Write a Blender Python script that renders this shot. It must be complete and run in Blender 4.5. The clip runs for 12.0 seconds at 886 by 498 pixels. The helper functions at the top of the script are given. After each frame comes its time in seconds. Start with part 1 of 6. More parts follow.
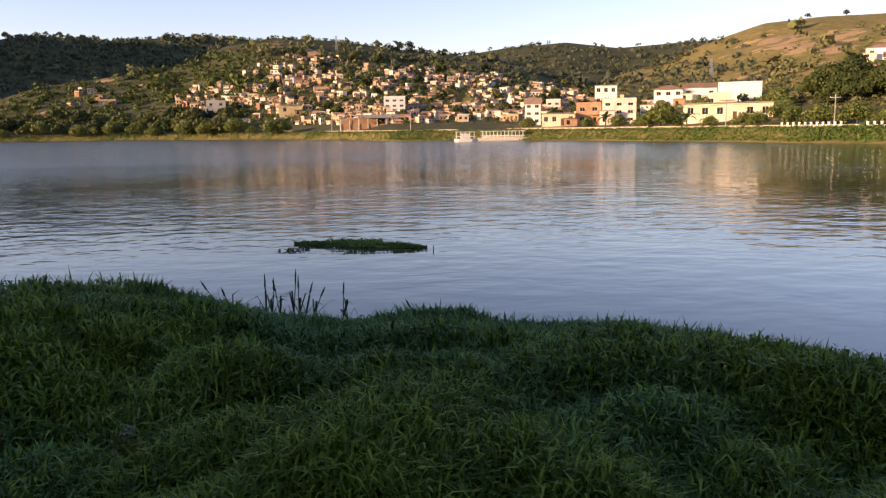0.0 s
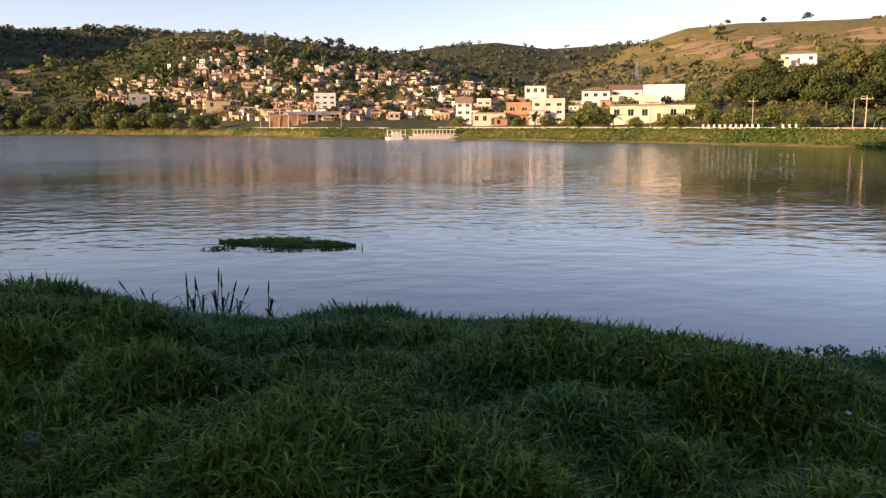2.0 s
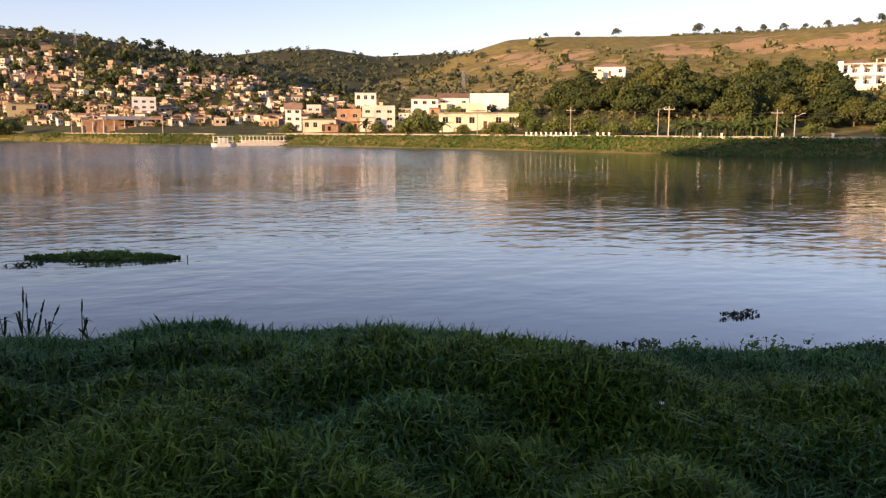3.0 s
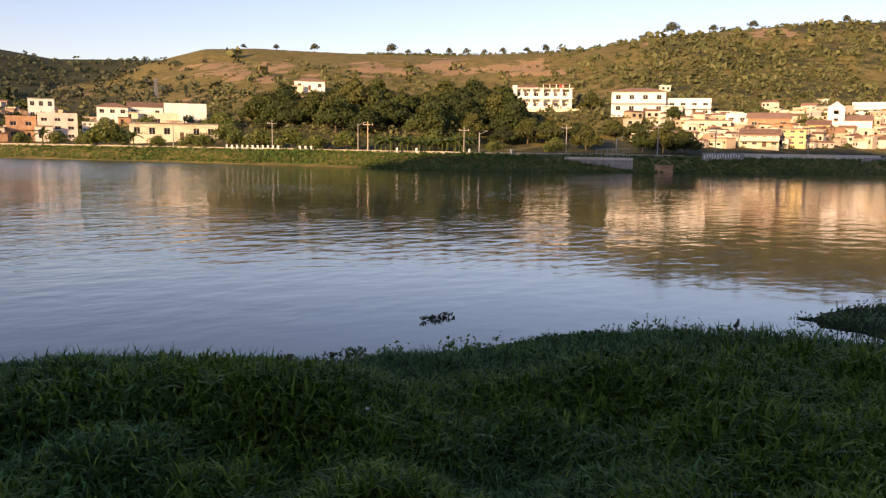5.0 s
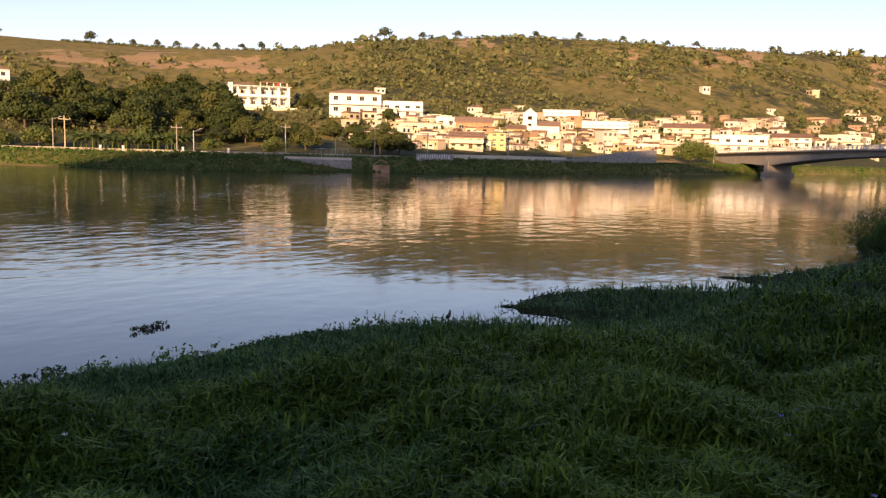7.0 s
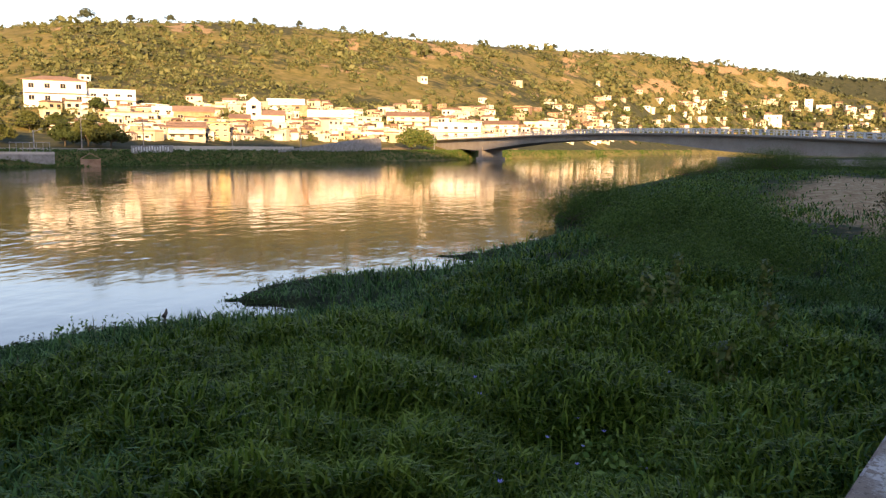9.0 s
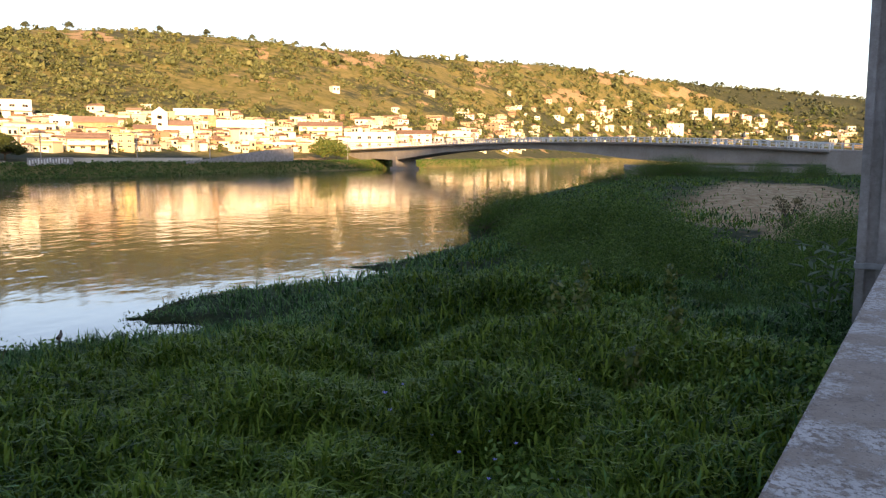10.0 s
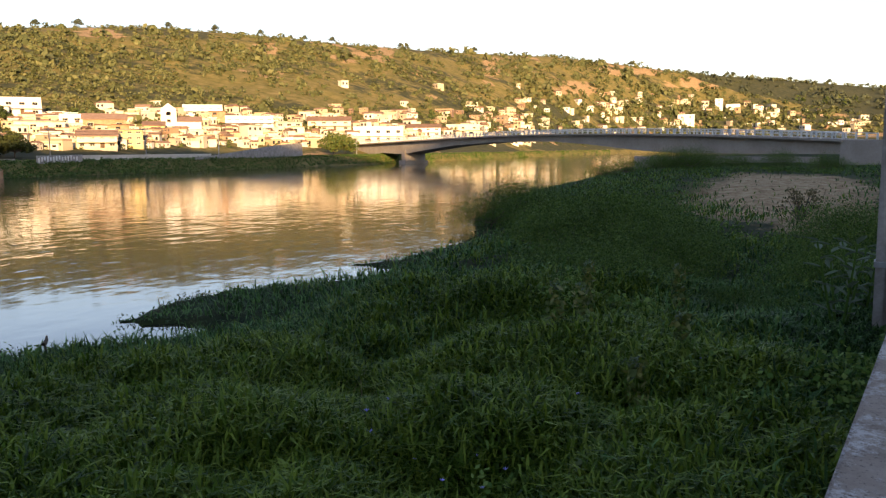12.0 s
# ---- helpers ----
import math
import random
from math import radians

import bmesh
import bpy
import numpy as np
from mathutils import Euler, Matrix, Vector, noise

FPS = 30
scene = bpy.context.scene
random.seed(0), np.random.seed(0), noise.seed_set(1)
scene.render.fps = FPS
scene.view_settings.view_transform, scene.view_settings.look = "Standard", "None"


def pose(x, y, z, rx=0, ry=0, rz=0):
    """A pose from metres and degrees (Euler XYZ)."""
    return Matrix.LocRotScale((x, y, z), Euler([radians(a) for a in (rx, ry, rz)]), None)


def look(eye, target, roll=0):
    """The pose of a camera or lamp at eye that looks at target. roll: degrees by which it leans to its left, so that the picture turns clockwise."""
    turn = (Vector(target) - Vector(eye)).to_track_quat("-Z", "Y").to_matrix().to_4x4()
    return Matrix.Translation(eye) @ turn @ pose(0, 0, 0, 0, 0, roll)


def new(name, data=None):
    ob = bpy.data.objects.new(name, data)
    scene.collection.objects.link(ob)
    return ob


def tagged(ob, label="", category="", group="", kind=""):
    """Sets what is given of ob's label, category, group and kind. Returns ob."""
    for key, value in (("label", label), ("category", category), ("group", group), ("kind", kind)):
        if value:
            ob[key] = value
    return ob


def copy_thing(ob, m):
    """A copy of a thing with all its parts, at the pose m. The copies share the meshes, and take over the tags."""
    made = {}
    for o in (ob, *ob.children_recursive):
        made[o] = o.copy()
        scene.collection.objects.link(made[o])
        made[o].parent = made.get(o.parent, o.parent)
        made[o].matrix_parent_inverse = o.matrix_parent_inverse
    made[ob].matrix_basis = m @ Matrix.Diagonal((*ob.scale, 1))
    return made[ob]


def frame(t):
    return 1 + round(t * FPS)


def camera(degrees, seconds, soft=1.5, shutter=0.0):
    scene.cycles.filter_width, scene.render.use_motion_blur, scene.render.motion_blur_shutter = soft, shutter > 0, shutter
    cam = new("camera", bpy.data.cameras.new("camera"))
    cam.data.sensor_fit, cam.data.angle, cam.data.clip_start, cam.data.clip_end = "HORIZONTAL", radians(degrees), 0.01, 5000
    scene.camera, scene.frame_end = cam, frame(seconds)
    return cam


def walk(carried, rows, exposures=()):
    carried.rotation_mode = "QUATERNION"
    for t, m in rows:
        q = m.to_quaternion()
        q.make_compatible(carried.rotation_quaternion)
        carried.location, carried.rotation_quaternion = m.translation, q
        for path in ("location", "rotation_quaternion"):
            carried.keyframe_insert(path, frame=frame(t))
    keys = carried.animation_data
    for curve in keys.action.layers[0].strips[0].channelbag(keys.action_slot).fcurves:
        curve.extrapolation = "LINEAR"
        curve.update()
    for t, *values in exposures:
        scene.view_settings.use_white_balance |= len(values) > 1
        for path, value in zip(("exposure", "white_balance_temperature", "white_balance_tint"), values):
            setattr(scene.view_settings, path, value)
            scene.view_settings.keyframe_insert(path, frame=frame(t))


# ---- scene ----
cam = camera(58.68, 12.0, soft=1.3)
PATH = [
    (0.0, pose(-0.264, 0.121, 3.998, 81.16, 0.94, -6.99)),
    (0.5, pose(-0.279, 0.109, 3.995, 81.96, 2.03, -1.58)),
    (1.0, pose(-0.251, 0.113, 3.993, 81.70, 1.54, -1.68)),
    (1.5, pose(-0.204, 0.145, 3.988, 81.35, 0.44, -6.22)),
    (1.6, pose(-0.198, 0.148, 3.987, 81.54, 0.25, -7.31)),
    (2.0, pose(-0.174, 0.158, 3.984, 80.99, 0.20, -11.91)),
    (2.2, pose(-0.163, 0.180, 3.989, 80.75, -0.47, -14.93)),
    (2.5, pose(-0.146, 0.213, 3.997, 81.01, -0.62, -18.68)),
    (2.9, pose(-0.120, 0.225, 3.993, 81.35, -0.23, -22.98)),
    (3.0, pose(-0.114, 0.228, 3.992, 81.46, -0.11, -24.00)),
    (3.2, pose(-0.095, 0.219, 3.994, 81.56, -0.04, -26.21)),
    (4.8, pose(-0.087, 0.247, 3.988, 82.33, -0.90, -43.13)),
    (5.0, pose(-0.068, 0.216, 3.985, 82.61, -0.93, -45.18)),
    (5.5, pose(-0.061, 0.199, 3.975, 82.78, -1.40, -50.02)),
    (5.8, pose(-0.051, 0.184, 3.988, 82.82, -1.34, -53.25)),
    (6.0, pose(-0.045, 0.173, 3.997, 82.80, -1.30, -55.69)),
    (6.5, pose(-0.036, 0.156, 3.979, 82.90, -1.37, -59.96)),
    (6.7, pose(-0.027, 0.159, 4.006, 82.95, -1.48, -62.06)),
    (8.3, pose(-0.053, 0.030, 3.993, 83.22, 0.12, -77.73)),
    (8.5, pose(-0.058, 0.015, 3.986, 83.21, 0.56, -79.80)),
    (9.0, pose(-0.052, -0.178, 3.993, 82.59, -0.50, -84.60)),
    (9.1, pose(-0.036, -0.196, 3.994, 82.28, -0.22, -85.77)),
    (9.5, pose(0.014, -0.258, 3.999, 82.72, 0.10, -89.16)),
    (10.0, pose(0.125, -0.256, 3.997, 83.30, -0.07, -90.79)),
    (10.5, pose(0.218, -0.369, 4.021, 84.40, -0.14, -87.64)),
    (11.0, pose(0.356, -0.469, 4.008, 83.49, -0.97, -88.09)),
    (11.5, pose(0.590, -0.430, 3.998, 84.37, -1.03, -90.24)),
    (12.0, pose(0.738, -0.499, 4.033, 82.83, 0.52, -90.08)),
]
walk(cam, PATH, [(0.0, 0.98, 6600, 38), (3.2, 0.86, 6650, 38), (4.8, 0.64, 6700, 38), (7.0, 0.70, 6800, 36), (8.5, 1.0, 6900, 33), (9.3, 1.45, 7000, 30), (10.6, 1.42, 6950, 29), (11.5, 1.14, 6900, 28), (12.0, 1.14, 6950, 28)])

# ---- light: low evening sun from behind the viewer, clear sky ----
SUN_AZ, SUN_EL = -104.0, 12.0
world = bpy.data.worlds.new("world")
scene.world = world
world.use_nodes = True
wn = world.node_tree.nodes
sky = wn.new("ShaderNodeTexSky")
sky.sky_type = "NISHITA"
sky.sun_disc = False
sky.sun_elevation = radians(SUN_EL)
sky.sun_rotation = radians(SUN_AZ)
sky.air_density, sky.dust_density, sky.ozone_density = 1.0, 0.45, 1.5
world.node_tree.links.new(sky.outputs["Color"], wn["Background"].inputs["Color"])
wn["Background"].inputs["Strength"].default_value = 0.13
sun = new("sun", bpy.data.lights.new("sun", "SUN"))
sun.data.energy, sun.data.angle, sun.data.color = 5.0, radians(0.6), (1.0, 0.74, 0.34)
SUN_DIR = Vector((math.sin(radians(SUN_AZ)) * math.cos(radians(SUN_EL)), math.cos(radians(SUN_AZ)) * math.cos(radians(SUN_EL)), math.sin(radians(SUN_EL))))
sun.matrix_world = look((0, 0, 300), tuple(Vector((0, 0, 300)) - SUN_DIR))


# ---- materials ----
def ramp(nt, fac, stops):
    r = nt.nodes.new("ShaderNodeValToRGB")
    els = r.color_ramp.elements
    while len(els) < len(stops):
        els.new(0.5)
    for e, (p, c) in zip(els, stops):
        e.position, e.color = p, (*c, 1)
    nt.links.new(fac, r.inputs["Fac"])
    return r.outputs["Color"]


def tex(nt, scale, detail=4, rough=0.6, vec=None, kind="ShaderNodeTexNoise"):
    n = nt.nodes.new(kind)
    n.inputs["Scale"].default_value = scale
    if kind == "ShaderNodeTexNoise":
        n.inputs["Detail"].default_value, n.inputs["Roughness"].default_value = detail, rough
    if vec is not None:
        nt.links.new(vec, n.inputs["Vector"])
    return n


def mixc(nt, fac, a, b, mode="MIX"):
    m = nt.nodes.new("ShaderNodeMix")
    m.data_type, m.blend_type = "RGBA", mode
    for sock, v in ((m.inputs["Factor"], fac), (m.inputs[6], a), (m.inputs[7], b)):
        if isinstance(v, (int, float)):
            sock.default_value = v
        elif isinstance(v, tuple):
            sock.default_value = (*v, 1)
        else:
            nt.links.new(v, sock)
    return m.outputs[2]


def material(name, stops, scale=1.0, rough=0.8, metal=0.0, fine=8.0, bump=0.2, by="world", spread=0.0, island=False, transl=0.0, gloss=0.3):
    """Noise-mottled paint: stops over the noise; spread mixes in a choice per object (or per loose piece)."""
    m = bpy.data.materials.new(name)
    m.use_nodes = True
    nt = m.node_tree
    b = nt.nodes["Principled BSDF"]
    if by == "world":
        vec = nt.nodes.new("ShaderNodeNewGeometry").outputs["Position"]
    else:
        vec = nt.nodes.new("ShaderNodeTexCoord").outputs["Object"]
    big = tex(nt, scale, 5, 0.6, vec).outputs["Fac"]
    small = tex(nt, scale * fine, 4, 0.7, vec).outputs["Fac"]
    f = nt.nodes.new("ShaderNodeMath")
    f.operation = "MULTIPLY_ADD"
    f.inputs[1].default_value, f.inputs[2].default_value = 0.45, 0.0
    nt.links.new(small, f.inputs[0])
    g = nt.nodes.new("ShaderNodeMath")
    g.operation = "MULTIPLY_ADD"
    g.inputs[1].default_value = 0.75
    nt.links.new(big, g.inputs[0])
    nt.links.new(f.outputs[0], g.inputs[2])
    fac = g.outputs[0]
    if spread:
        src = nt.nodes.new("ShaderNodeNewGeometry").outputs["Random Per Island"] if island else nt.nodes.new("ShaderNodeObjectInfo").outputs["Random"]
        mm = nt.nodes.new("ShaderNodeMix")
        mm.inputs["Factor"].default_value = spread
        nt.links.new(fac, mm.inputs[2])
        nt.links.new(src, mm.inputs[3])
        fac = mm.outputs[0]
    col = ramp(nt, fac, stops)
    nt.links.new(col, b.inputs["Base Color"])
    b.inputs["Roughness"].default_value, b.inputs["Metallic"].default_value = rough, metal
    b.inputs["Specular IOR Level"].default_value = gloss
    if bump:
        bp = nt.nodes.new("ShaderNodeBump")
        bp.inputs["Strength"].default_value = bump
        bp.inputs["Distance"].default_value = 0.05
        nt.links.new(small, bp.inputs["Height"])
        nt.links.new(bp.outputs["Normal"], b.inputs["Normal"])
    if transl:
        t = nt.nodes.new("ShaderNodeBsdfTranslucent")
        nt.links.new(col, t.inputs["Color"])
        mx = nt.nodes.new("ShaderNodeMixShader")
        mx.inputs[0].default_value = transl
        nt.links.new(b.outputs[0], mx.inputs[1])
        nt.links.new(t.outputs[0], mx.inputs[2])
        nt.links.new(mx.outputs[0], nt.nodes["Material Output"].inputs["Surface"])
    return m


def water_material():
    m = bpy.data.materials.new("river_water")
    m.use_nodes = True
    nt = m.node_tree
    b = nt.nodes["Principled BSDF"]
    pos = nt.nodes.new("ShaderNodeNewGeometry").outputs["Position"]
    b.inputs["Base Color"].default_value = (0.05, 0.045, 0.03, 1)
    b.inputs["IOR"].default_value = 1.5
    # the open reach is ruffled by a breeze, the lee under the long hill lies smooth
    breeze = nt.nodes.new("ShaderNodeVectorMath")
    breeze.operation = "DOT_PRODUCT"
    breeze.inputs[1].default_value = (-0.6, 1.0, 0.0)
    nt.links.new(pos, breeze.inputs[0])
    streak = nt.nodes.new("ShaderNodeMapping")
    streak.inputs["Rotation"].default_value = (0, 0, 0.5)
    streak.inputs["Scale"].default_value = (0.4, 1.3, 1)
    nt.links.new(pos, streak.inputs["Vector"])
    gust = nt.nodes.new("ShaderNodeMath")
    gust.operation = "MULTIPLY_ADD"
    gust.inputs[1].default_value = 90.0
    nt.links.new(tex(nt, 0.022, 3, 0.5, streak.outputs["Vector"]).outputs["Fac"], gust.inputs[0])
    nt.links.new(breeze.outputs["Value"], gust.inputs[2])
    fine = nt.nodes.new("ShaderNodeMapRange")
    fine.inputs["From Min"].default_value, fine.inputs["From Max"].default_value = 85, 165
    fine.inputs["To Min"].default_value, fine.inputs["To Max"].default_value = 0.065, 0.20
    nt.links.new(gust.outputs[0], fine.inputs["Value"])
    nt.links.new(fine.outputs["Result"], b.inputs["Roughness"])
    heights = []
    for scale, rz, sy, weight in ((0.66, 0.45, 1.5, 1.3), (2.3, 0.25, 1.3, 0.18), (0.16, 0.7, 1.3, 1.2)):
        mp = nt.nodes.new("ShaderNodeMapping")
        mp.inputs["Rotation"].default_value = (0, 0, rz)
        mp.inputs["Scale"].default_value = (1, sy, 1)
        nt.links.new(pos, mp.inputs["Vector"])
        t = tex(nt, scale, 2, 0.5, mp.outputs["Vector"]).outputs["Fac"]
        k = nt.nodes.new("ShaderNodeMath")
        k.operation = "MULTIPLY"
        k.inputs[1].default_value = weight
        nt.links.new(t, k.inputs[0])
        heights.append(k.outputs[0])
    add = nt.nodes.new("ShaderNodeMath")
    nt.links.new(heights[0], add.inputs[0])
    nt.links.new(heights[1], add.inputs[1])
    add2 = nt.nodes.new("ShaderNodeMath")
    nt.links.new(add.outputs[0], add2.inputs[0])
    nt.links.new(heights[2], add2.inputs[1])
    # calm and ruffled patches
    patch = tex(nt, 0.035, 3, 0.5, pos).outputs["Fac"]
    amount = nt.nodes.new("ShaderNodeMapRange")
    amount.inputs["From Min"].default_value, amount.inputs["From Max"].default_value = 0.35, 0.65
    amount.inputs["To Min"].default_value, amount.inputs["To Max"].default_value = 0.14, 0.52
    nt.links.new(patch, amount.inputs["Value"])
    bp = nt.nodes.new("ShaderNodeBump")
    bp.inputs["Distance"].default_value = 0.12
    reach = nt.nodes.new("ShaderNodeVectorMath")
    reach.operation = "LENGTH"
    nt.links.new(pos, reach.inputs[0])
    calm = nt.nodes.new("ShaderNodeMapRange")
    calm.inputs["From Min"].default_value, calm.inputs["From Max"].default_value = 14, 42
    calm.inputs["To Min"].default_value, calm.inputs["To Max"].default_value = 0.22, 1.0
    nt.links.new(reach.outputs["Value"], calm.inputs["Value"])
    both = nt.nodes.new("ShaderNodeMath")
    both.operation = "MULTIPLY"
    nt.links.new(amount.outputs["Result"], both.inputs[0])
    nt.links.new(calm.outputs["Result"], both.inputs[1])
    lee = nt.nodes.new("ShaderNodeMapRange")
    lee.inputs["From Min"].default_value, lee.inputs["From Max"].default_value = 10, 70
    lee.inputs["To Min"].default_value, lee.inputs["To Max"].default_value = 0.42, 1.0
    nt.links.new(gust.outputs[0], lee.inputs["Value"])
    swell = nt.nodes.new("ShaderNodeMath")
    swell.operation = "MULTIPLY"
    nt.links.new(both.outputs[0], swell.inputs[0])
    nt.links.new(lee.outputs["Result"], swell.inputs[1])
    nt.links.new(swell.outputs[0], bp.inputs["Strength"])
    nt.links.new(add2.outputs[0], bp.inputs["Height"])
    nt.links.new(bp.outputs["Normal"], b.inputs["Normal"])
    return m


M_WATER = water_material()


def part(name, bm, mat, parent=None, label="", smooth=False):
    """One mesh object from a bmesh (or a (verts, faces) pair), under a thing or a part."""
    me = bpy.data.meshes.new(name)
    if isinstance(bm, tuple):
        me.from_pydata(*[list(map(tuple, a)) if i != 1 else [] for i, a in enumerate((bm[0], [], bm[1]))])
    else:
        bm.to_mesh(me)
        bm.free()
    if smooth:
        me.polygons.foreach_set("use_smooth", [True] * len(me.polygons))
    for one in (mat if isinstance(mat, (list, tuple)) else [mat]):
        me.materials.append(one)
    ob = new(name, me)
    ob.parent = parent
    if label:
        ob["label"] = label
    return ob


def thing(name, m, label, category, group="", kind=""):
    ob = new(name)
    ob.empty_display_size = 0.2
    ob.matrix_basis = m
    return tagged(ob, label, category, group, kind)


def add_box(bm, x0, x1, y0, y1, z0, z1, bevel=0.0, m=None):
    r = bmesh.ops.create_cube(bm, size=1.0)
    vs = r["verts"]
    for v in vs:
        v.co = Vector((x0 + (v.co.x + 0.5) * (x1 - x0), y0 + (v.co.y + 0.5) * (y1 - y0), z0 + (v.co.z + 0.5) * (z1 - z0)))
    if m is not None:
        bmesh.ops.transform(bm, matrix=m, verts=vs)
    if bevel:
        bmesh.ops.bevel(bm, geom=list({e for v in vs for e in v.link_edges}), offset=bevel, segments=2, affect="EDGES")
    return bm


def box(*a, bevel=0.0):
    return add_box(bmesh.new(), *a, bevel=bevel)


def big_mesh(name, verts, faces, mat, smooth=False, sides=3):
    """A mesh from numpy arrays, quickly."""
    me = bpy.data.meshes.new(name)
    verts, faces = np.asarray(verts, np.float32), np.asarray(faces, np.int32)
    me.vertices.add(len(verts))
    me.vertices.foreach_set("co", verts.ravel())
    me.loops.add(faces.size)
    me.loops.foreach_set("vertex_index", faces.ravel())
    me.polygons.add(len(faces))
    me.polygons.foreach_set("loop_start", np.arange(len(faces), dtype=np.int32) * sides)
    me.polygons.foreach_set("loop_total", np.full(len(faces), sides, np.int32))
    me.update(calc_edges=True)
    me.polygons.foreach_set("use_smooth", np.full(len(faces), smooth))
    for one in (mat if isinstance(mat, (list, tuple)) else [mat]):
        me.materials.append(one)
    return new(name, me)


# ---- the lie of the land ----
def fbm(x, y, scale, octaves=4, seed=0):
    """Value noise, vectorised; about -1..1."""
    out, amp, tot = 0.0, 1.0, 0.0
    for o in range(octaves):
        xs, ys = x / scale * 2**o + 17.3 * (seed + o), y / scale * 2**o - 9.1 * (seed + o)
        xi, yi = np.floor(xs), np.floor(ys)
        fx, fy = xs - xi, ys - yi
        fx, fy = fx * fx * (3 - 2 * fx), fy * fy * (3 - 2 * fy)

        def h(a, b):
            v = np.sin(a * 127.1 + b * 311.7 + seed * 7.7) * 43758.5453
            return (v - np.floor(v)) * 2 - 1

        v = (h(xi, yi) * (1 - fx) + h(xi + 1, yi) * fx) * (1 - fy) + (h(xi, yi + 1) * (1 - fx) + h(xi + 1, yi + 1) * fx) * fy
        out, tot, amp = out + v * amp, tot + amp, amp * 0.5
    return out / tot


def smooth01(u):
    u = np.clip(u, 0, 1)
    return u * u * (3 - 2 * u)


# far shore: azimuth (degrees from +y towards +x) and distance
SHORE_AZ = [-60, -30, -14, -4, 3, 11, 21, 31, 41, 51, 61, 71, 81, 87, 93, 98, 102, 108, 130]
SHORE_R = [520, 480, 395, 310, 240, 218, 185, 158, 141, 139, 150, 172, 214, 250, 330, 440, 600, 820, 900]
# near shore: y over x
NEAR_X = [-60, -20, -8.9, -5.9, -3.3, -0.3, 2.2, 5.1, 6.9, 8.9, 11.6, 14, 16.1, 16.8, 17.6, 18.7, 19.0, 22.9, 24.3, 25.2, 26.8, 27.6, 28.2, 29.9, 36, 46.3, 74, 102, 155, 300, 700]
NEAR_Y = [38, 25, 20.6, 19.3, 17.9, 16.2, 15.5, 13.6, 11.9, 11.2, 10.3, 9.8, 8.6, 6.2, 4.6, 4.9, 7.4, 6.4, 4.6, 2.2, 0.9, 1.5, 3.1, 1.1, -2.0, -2.4, -8, -18, -35, -85, -240]
# hills: azimuths, crest elevation (degrees from the eye), crest distance, lie of the foot
HILLS = [
    # dark wooded hill behind the valley
    # crest left of -30 is invented and unseen, raised to shade this slope
    ([-70, -60, -42, -34, -29, -22, -20, -15, -10, -4, 2, 8], [9, 12, 12, 8, 5.6, 5.7, 6.1, 5.9, 6.3, 6.0, 4, 1], 1000, 620),
    # the town's hill with its spur
    ([-40, -30, -24.5, -22, -19.7, -15, -11.5, -9.5, -7.8, -4.8, 0, 3.7, 8.2, 11, 13.5, 17, 19, 23, 27], [0.3, 0.8, 1.5, 2.1, 2.9, 3.6, 4.2, 4.9, 5.7, 6.25, 6.0, 5.45, 4.95, 4.6, 4.1, 3.1, 2.5, 1.4, 0.4], 580, 0),
    # back range
    ([-10, 5, 11.7, 15.7, 19.3, 23.3, 30, 45], [3, 4.5, 5.45, 5.7, 5.2, 5.4, 5.6, 5], 1900, 1000),
    # wooded knoll with the white house
    ([28, 33, 38, 46, 52, 60, 65, 70], [0.6, 2.4, 2.9, 2.9, 2.5, 2.2, 1.4, 0.3], 215, 0),
    # grass hill and the long hill over the bridge
    ([14, 17, 19, 22.3, 25, 28.6, 32, 38.5, 46.3, 54.5, 58.4, 62.3, 69.5, 76, 81.8, 90, 98, 101.6, 107.3, 112.6, 118, 126, 150], [1.2, 2.5, 3.2, 4.1, 5.2, 6.3, 6.5, 6.4, 6.45, 6.75, 7.4, 7.8, 8.2, 8.0, 7.5, 6.9, 6.4, 5.9, 5.0, 4.4, 3.7, 3.2, 3.0], None, 0),
]


def polar(x, y):
    return np.degrees(np.arctan2(x, y)), np.hypot(x, y)


def crest_distance(k, az):
    if HILLS[k][2]:
        return np.full_like(az, HILLS[k][2])
    return np.interp(az, [14, 30, 60, 80, 90, 100, 118, 150], [700, 640, 500, 560, 700, 960, 1350, 1400])


def shore_r(az):
    return np.interp(az, SHORE_AZ, SHORE_R)


def near_depth(x, y):
    """How far inland of the near waterline a point lies."""
    return (np.interp(x, NEAR_X, NEAR_Y) + 0.35 * fbm(x, y * 0, 1.7, 3, 5) - y) * 0.86


